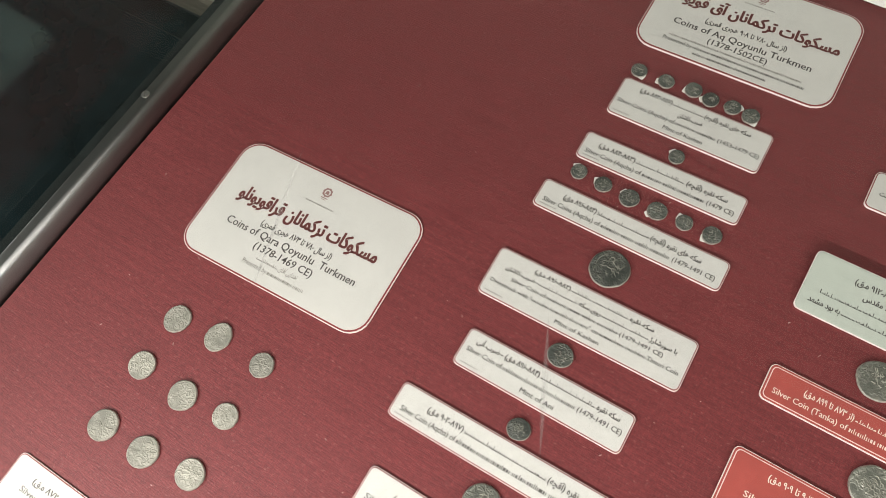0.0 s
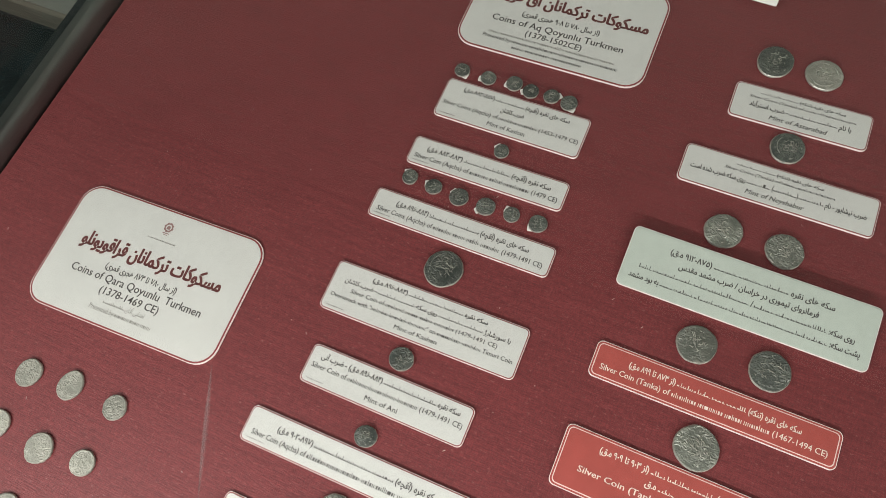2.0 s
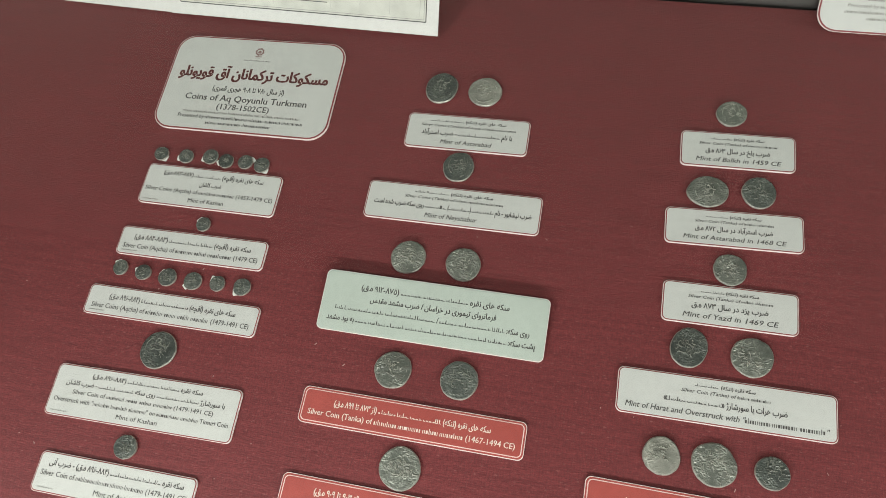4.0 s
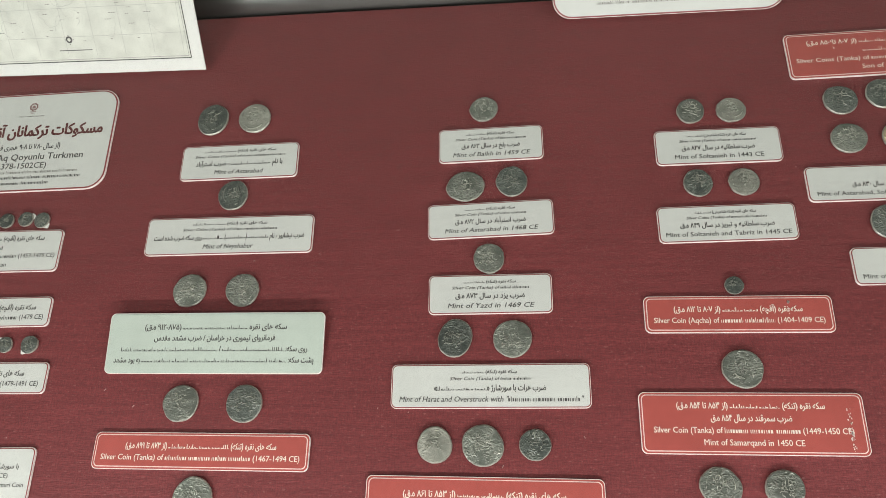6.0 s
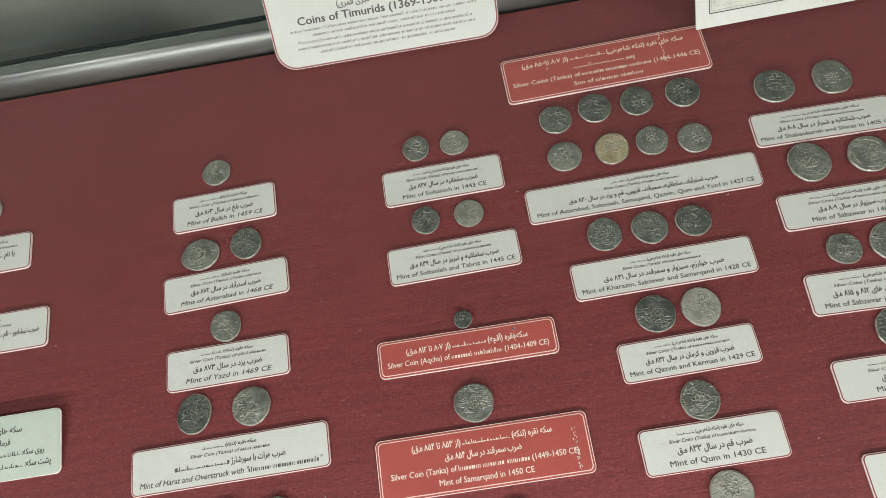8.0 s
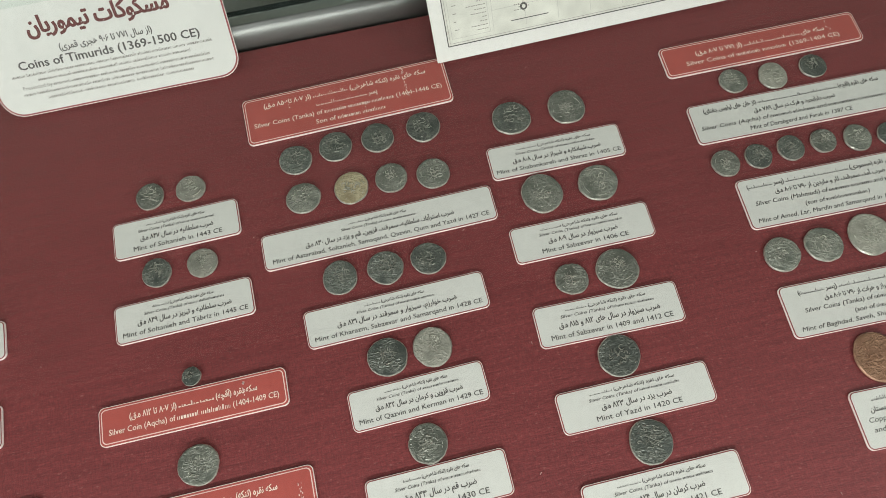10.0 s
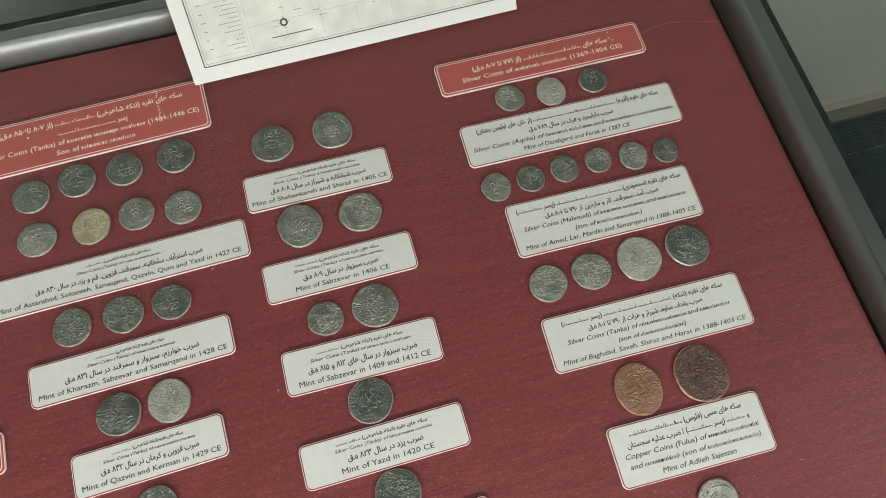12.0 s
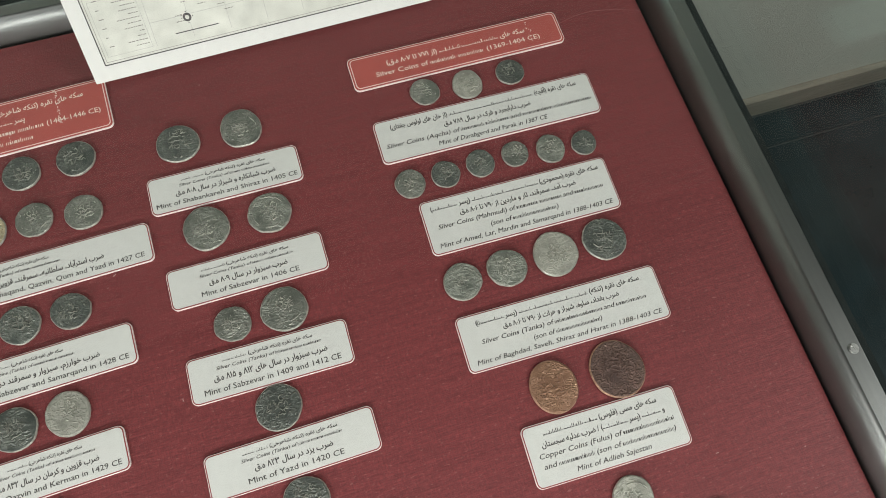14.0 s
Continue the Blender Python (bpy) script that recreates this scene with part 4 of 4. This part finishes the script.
SHA = "سکه های نقره (تنکه شاهرخی) ▬▬ ▬▬"
for x_, y_, w_, h_, turn_, fa, en, fa_w, en_w in (
        (0.5060, 0.3820, 0.0815, 0.0258, 0.9, "ضرب سلطانیه در سال ۸۴۷ ه.ق", "Mint of Soltanieh in 1443 CE", 0.58, 0.70), (0.5058, 0.3260, 0.0860, 0.0250, 1.2, "ضرب سلطانیه و تبریز در سال ۸۴۹ ه.ق", "Mint of Soltanieh and Tabriz in 1445 CE", 0.68, 0.90),
        (0.6346, 0.3528, 0.1525, 0.0246, 0.8, "ضرب استرآباد، سلطانیه، سمرقند، قزوین، قم و یزد در سال ۸۳۰ ه.ق", "Mint of Astarabad, Soltanieh, Samaqand, Qazvin, Qum and Yazd in 1427 CE", 0.64, 0.93),
        (0.6343, 0.2965, 0.1140, 0.0242, 0.9, "ضرب خوارزم، سبزوار و سمرقند در سال ۸۳۱ ه.ق", "Mint of Kharazm, Sabzevar and Samarqand in 1428 CE", 0.66, 0.92),
        (0.6363, 0.2417, 0.0825, 0.0240, 1.2, "ضرب قزوین و کرمان در سال ۸۳۲ ه.ق", "Mint of Qazvin and Kerman in 1429 CE", 0.64, 0.90),
        (0.6368, 0.1888, 0.0820, 0.0262, 0.6, "ضرب قم در سال ۸۳۳ ه.ق", "Mint of Qum in 1430 CE", 0.52, 0.66)):
    caption(x_, y_, w_, h_, turn_, [("p", SHA, 0.46 * 0.083 / w_), ("e", TK + "▬▬ ▬▬ ▬▬▬", 0.60 * 0.083 / w_), ("P", fa, fa_w), ("E", en, en_w)])
caption(0.5056, 0.2655, 0.1115, 0.0232, 0.2, [("P", SA1 + "▬▬ ▬▬▬ (از ۸۰۷ تا ۸۱۲ ه.ق)", 0.68), ("E", AQ1 + "▬▬▬ ▬▬▬▬ (1404-1409 CE)", 0.90)], "red", flakes=((0.27, -0.1, 0.45, 12),))
caption(0.5058, 0.2000, 0.1260, 0.0355, 0.3, [("P", ST1 + "▬▬▬ ▬▬▬▬ (از ۸۵۳ تا ۸۵۴ ه.ق)", 0.66), ("P", "ضرب سمرقند در سال ۸۵۴ ه.ق", 0.36), ("E", TK1 + "▬▬▬ ▬▬▬ ▬▬▬ (1449-1450 CE)", 0.88), ("E", "Mint of Samarqand in 1450 CE", 0.44)], "red",
        "bright red caption card with pale flaking scratch along its edge", flakes=((0.43, -0.42, 0.25, 40),))
caption(0.6312, 0.4512, 0.1435, 0.0362, 1.2, [("P", "سکه های نقره (تنکه شاهرخی) ▬▬▬ ▬▬ (از ۸۰۷ تا ۸۵۰ ه.ق)", 0.80), ("P", "پسر ▬▬ ▬▬▬ ▬▬▬", 0.3), ("E", TK + "▬▬▬ ▬▬▬ ▬▬▬ (1404-1446 CE)", 0.92), ("E", "Son of ▬▬▬ ▬▬▬", 0.34)], "red",
        "bright red caption card with pale scratches, corner under a map", flakes=((0.29, -0.2, 0.48, 45), (0.08, -0.35, -0.1, 8), (-0.28, 0.1, 0.3, 5)))
caption(0.6368, 0.1320, 0.0830, 0.0262, 0.8, [("p", SHA, 0.46), ("e", TK + "▬▬ ▬▬ ▬▬▬", 0.60), ("P", "▬▬ ▬▬ ▬▬ ▬▬▬ ه.ق", 0.52), ("E", "Mint of ▬▬▬ ▬▬▬", 0.66)])

for y_, w_, h_, turn_, fa, en, fa_w, en_w in (
        (0.3795, 0.0915, 0.0243, -0.6, "ضرب شبانکاره و شیراز در سال ۸۰۸ ه.ق", "Mint of Shabankareh and Shiraz in 1405 CE", 0.66, 0.93), (0.3195, 0.0915, 0.0245, -0.2, "ضرب سبزوار در سال ۸۰۹ ه.ق", "Mint of Sabzevar in 1406 CE", 0.50, 0.62),
        (0.2638, 0.0910, 0.0260, -1.2, "ضرب سبزوار در سال های ۸۱۲ و ۸۱۵ ه.ق", "Mint of Sabzevar in 1409 and 1412 CE", 0.70, 0.84), (0.2120, 0.0930, 0.0245, 0.0, "ضرب یزد در سال ۸۲۳ ه.ق", "Mint of Yazd in 1420 CE", 0.46, 0.58),
        (0.1590, 0.0930, 0.0255, 0.3, "ضرب کرمان در سال ۸۲۴ ه.ق", "Mint of Kerman in 1421 CE", 0.48, 0.64)):
    caption(0.7603, y_, w_, h_, turn_, [("p", SHA, 0.56), ("e", TK + "▬▬ ▬▬ ▬▬▬", 0.68), ("P", fa, fa_w), ("E", en, en_w)])

caption(0.9248, 0.4280, 0.1450, 0.0248, -0.4, [("P", "سکه های ▬▬ ▬▬▬ ▬▬▬ (از ۷۷۱ تا ۸۰۷ ه.ق)", 0.66), ("E", "Silver Coins of ▬▬▬ ▬▬▬ (1369-1404 CE)", 0.78)], "red", flakes=((0.35, -0.3, 0.35, 14),))
caption(0.9283, 0.3752, 0.1460, 0.0298, -1.0, [("P", SA + "▬▬ ▬▬▬ ▬▬▬▬ ▬▬ ▬▬▬▬ (از خان های اولوس جغتای)", 0.86), ("P", "ضرب دارابجرد و فرک در سال ۷۸۹ ه.ق", 0.40), ("I", AQ + "▬▬▬ ▬▬▬ and ▬▬▬▬ ▬▬▬▬▬", 0.94), ("I", "Mint of Darabgerd and Farak in 1387 CE", 0.50)])
caption(0.9275, 0.3120, 0.1215, 0.0352, -1.2, [("P", "سکه های نقره (محمودی) ▬▬ ▬▬▬ ▬▬▬ ▬▬ (پسر ▬▬▬▬)", 0.90), ("P", "ضرب آمد، سمرقند، لار و ماردین از ۷۹۰ تا ۸۰۶ ه.ق", 0.62), ("I", "Silver Coins (Mahmudi) of ▬▬▬ ▬▬▬ and ▬▬▬▬", 0.88), ("I", "(son of ▬▬▬▬▬▬)", 0.36), ("I", "Mint of Amed, Lar, Mardin and Samarqand in 1388-1403 CE", 0.92)])
caption(0.9275, 0.2380, 0.1245, 0.0332, -1.4, [("P", ST + "▬▬ ▬▬▬ ▬▬▬ ▬▬ (پسر ▬▬▬▬)", 0.82), ("P", "ضرب بغداد، ساوه، شیراز و هرات از ۷۹۰ تا ۸۰۶ ه.ق", 0.58), ("I", TK + "▬▬▬ ▬▬▬ and ▬▬▬▬", 0.82), ("I", "(son of ▬▬▬▬▬▬)", 0.34), ("I", "Mint of Baghdad, Saveh, Shiraz and Harat in 1388-1403 CE", 0.92)])
caption(0.9260, 0.1683, 0.0915, 0.0338, -1.8, [("P", "سکه های مسی (فلوس) ▬▬ ▬▬▬ ▬▬▬", 0.74), ("P", "و ▬▬▬ (پسر ▬▬▬▬) / ضرب عدلیه سجستان", 0.80), ("I", "Copper Coins (Fulus) of ▬▬▬ ▬▬▬", 0.88), ("I", "and ▬▬▬▬ (son of ▬▬▬▬▬▬)", 0.90), ("I", "Mint of Adlieh Sajestan", 0.48)])
caption(0.9278, 0.1050, 0.0930, 0.0300, -1.0, [("P", "سکه های ▬▬ ▬▬▬ ▬▬▬", 0.7), ("I", "Silver Coins of ▬▬▬ ▬▬▬", 0.8), ("I", "▬▬▬ ▬▬▬▬", 0.4)])
set_print()

# ---- coins, row by row: x and diameter in millimetres ----
S, P, D = SILVER, PALE_SILVER, DARK_SILVER


def coin_row(y, items, mat=None, pad=False):
    for it in items:
        coin(it[0], y + (it[2] if len(it) > 2 else 0.0), it[1], it[3] if len(it) > 3 else mat, squash=it[4] if len(it) > 4 else None, pad=pad)


coin_row(0.0310, ((-0.2208, 18.5), (-0.1900, 18.5, 0.004, P, (0.94, 1.08)), (-0.1550, 16.5, 0.004)), P)
coin_row(-0.0040, ((-0.2210, 18.5), (-0.1860, 19.5, -0.001), (-0.1550, 16.5, 0.003)), P)
coin_row(-0.0420, ((-0.2170, 19.5, -0.002), (-0.1850, 20.5, -0.001), (-0.1520, 18.5, 0.004)), P)
coin_row(0.338, ((-0.0510, 12), (-0.0310, 12), (-0.0120, 12.5, 0.002), (0.0010, 12.5), (0.0160, 12.5, 0.001), (0.0290, 13)), D, True)
coin_row(0.287, ((0.0000, 11),), D, True)
coin_row(0.245, ((-0.0500, 12, 0.002), (-0.0320, 12.5, 0.001), (-0.0130, 14), (0.0060, 13.5), (0.0240, 12, 0.001), (0.0420, 13.5, 0.001)), D, True)
coin_row(0.195, ((-0.0020, 25),), D)
coin_row(0.132, ((-0.0020, 16),), D)
coin_row(0.082, ((-0.0020, 14),), D)
coin_row(0.037, ((0.0000, 21.5),), S)
coin_row(0.4165, ((0.1474, 25, 0, D), (0.1794, 25, 0, P)))
coin_row(0.354, ((0.1714, 22.5),), D)
coin_row(0.2835, ((0.1504, 23.5), (0.1874, 23.5)))
coin_row(0.208, ((0.1564, 24.5), (0.1984, 24.5, 0, D)))
coin_row(0.151, ((0.1734, 25),))
coin_row(0.417, ((0.3492, 20.5),))
coin_row(0.3575, ((0.3372, 24.5, -0.001, S, (1.10, 0.93)), (0.3682, 22.5, 0.002, D)))
coin_row(0.304, ((0.3532, 21.5),))
coin_row(0.2505, ((0.3322, 24, 0, D, (0.92, 1.09)), (0.3682, 24.5, 0, S, (1.04, 1.0))))
coin_row(0.185, ((0.3212, 21, 0, P), (0.3502, 25.5), (0.3812, 19.5, 0.001, D)))
coin_row(0.4095, ((0.4908, 19.5), (0.5178, 20, 0, P)))
coin_row(0.355, ((0.4908, 20, 0, D), (0.5198, 20, 0, P)))
coin_row(0.284, ((0.5058, 11.5),), D)
coin_row(0.232, ((0.5048, 24),))
coin_row(0.1645, ((0.4848, 23.5), (0.5198, 22)))
coin_row(0.418, ((0.5888, 23, -0.004), (0.6168, 23), (0.6458, 22.5), (0.6778, 23, 0.001)), D)
coin_row(0.385, ((0.5898, 23.5), (0.6218, 24, 0, GILT), (0.6488, 22.5, 0.001), (0.6768, 22.5, -0.002)))
coin_row(0.325, ((0.6038, 22.5), (0.6328, 23.5), (0.6608, 22.5)), D)
coin_row(0.2685, ((0.6228, 24, 0, D), (0.6508, 24, 0, P)))
coin_row(0.214, ((0.6358, 24),))
coin_row(0.162, ((0.6398, 24),), P)
coin_row(0.4115, ((0.7378, 27.5, 0, D), (0.7768, 27)))
coin_row(0.351, ((0.7428, 27.5, 0.001), (0.7808, 27)))
coin_row(0.291, ((0.7448, 21), (0.7748, 27)))
coin_row(0.238, ((0.7588, 26),), D)
coin_row(0.186, ((0.7608, 26.5),), D)
coin_row(0.403, ((0.8948, 20, 0.001), (0.9228, 21, -0.001, P), (0.9528, 19.5, 0, D)))
coin_row(0.345, ((0.8668, 19.5), (0.8898, 18.5, 0, D), (0.9128, 19, 0.001, D), (0.9358, 17.5, 0.001), (0.9588, 20, -0.002), (0.9808, 17, -0.004, D)))
coin_row(0.2765, ((0.8778, 24), (0.9058, 25), (0.9368, 29, 0, P), (0.9688, 28, 0, D)))
coin(0.9075, 0.2025, 29.5, COPPER, squash=(0.96, 1.06))
coin(0.9458, 0.201, 33, DARK_COPPER, squash=(0.98, 1.05))
coin_row(0.134, ((0.9278, 24),), P)

# ---- lint and dust on the fabric ----
rng = random.Random(21)
bm = bmesh.new()
for _ in range(150):
    x, y, a = rng.uniform(X0 + 0.02, X1 - 0.02), rng.uniform(-0.1, Y1 - 0.02), rng.uniform(0, math.pi)
    ln, wd = rng.choice((0.0004, 0.0005, 0.0009)), 0.00022
    ux, uy = math.cos(a), math.sin(a)
    bm.faces.new([bm.verts.new((x + i * ln * ux - j * wd * uy, y + i * ln * uy + j * wd * ux, 0.0003 + 0.0001 * k)) for k, (i, j) in enumerate(((-1, -1), (1, -1), (1, 1), (-1, 1)))])
lint = part("lint", bm, material("pale_lint", (0.42, 0.27, 0.25), 0.9), None)
tagged(lint, "scattered pale specks of lint on red fabric", "lint", kind="stuff")

# ---- a stray thread near the back corner of the board ----
strand = bpy.data.curves.new("stray_thread", "CURVE")
strand.dimensions, strand.bevel_depth, strand.bevel_resolution, strand.resolution_u = "3D", 0.00011, 1, 6
line = strand.splines.new("NURBS")
line.points.add(5)
for k, pt in enumerate(line.points):
    pt.co = (0.992 + 0.013 * k, 0.428 + 0.006 * math.sin(k * 0.75), 0.0003, 1)
line.use_endpoint_u = True
thread_curve = new("stray_thread", strand)
bpy.context.view_layer.update()
thread_mesh = bpy.data.meshes.new_from_object(thread_curve.evaluated_get(bpy.context.evaluated_depsgraph_get()))
bpy.data.objects.remove(thread_curve)
thread_mesh.materials.clear()
thread_mesh.materials.append(material("pink_thread", (0.34, 0.16, 0.15), 0.8))
tagged(new("stray_thread", thread_mesh), "thin pale pink thread lying loose on red fabric", "thread")

# ---- stone slabs of the floor ----
SLAB, JOINT = 0.80, 0.004
slab_data = {}
edges_y = [RY1 - 0.016] + [0.577 - SLAB * k for k in range(6)] + [RY0]
edges_x = [RX0] + [-2.1, -0.5, 1.1, 2.7] + [RX1]
for y_hi, y_lo in zip(edges_y, edges_y[1:]):
    for x_lo, x_hi in zip(edges_x, edges_x[1:]):
        key = (round(x_hi - x_lo, 4), round(y_hi - y_lo, 4))
        if key not in slab_data:
            bm = box_mesh(-key[0] / 2 + JOINT / 2, key[0] / 2 - JOINT / 2, -key[1] / 2 + JOINT / 2, key[1] / 2 - JOINT / 2, -0.02, 0.0)
            slab_data[key] = bpy.data.meshes.new("slab")
            bm.to_mesh(slab_data[key])
            bm.free()
            slab_data[key].materials.append(FLOOR)
        slab = new("slab", slab_data[key])
        slab.parent = floor
        slab.matrix_basis = pose((x_lo + x_hi) / 2, (y_lo + y_hi) / 2, FLOOR_Z)
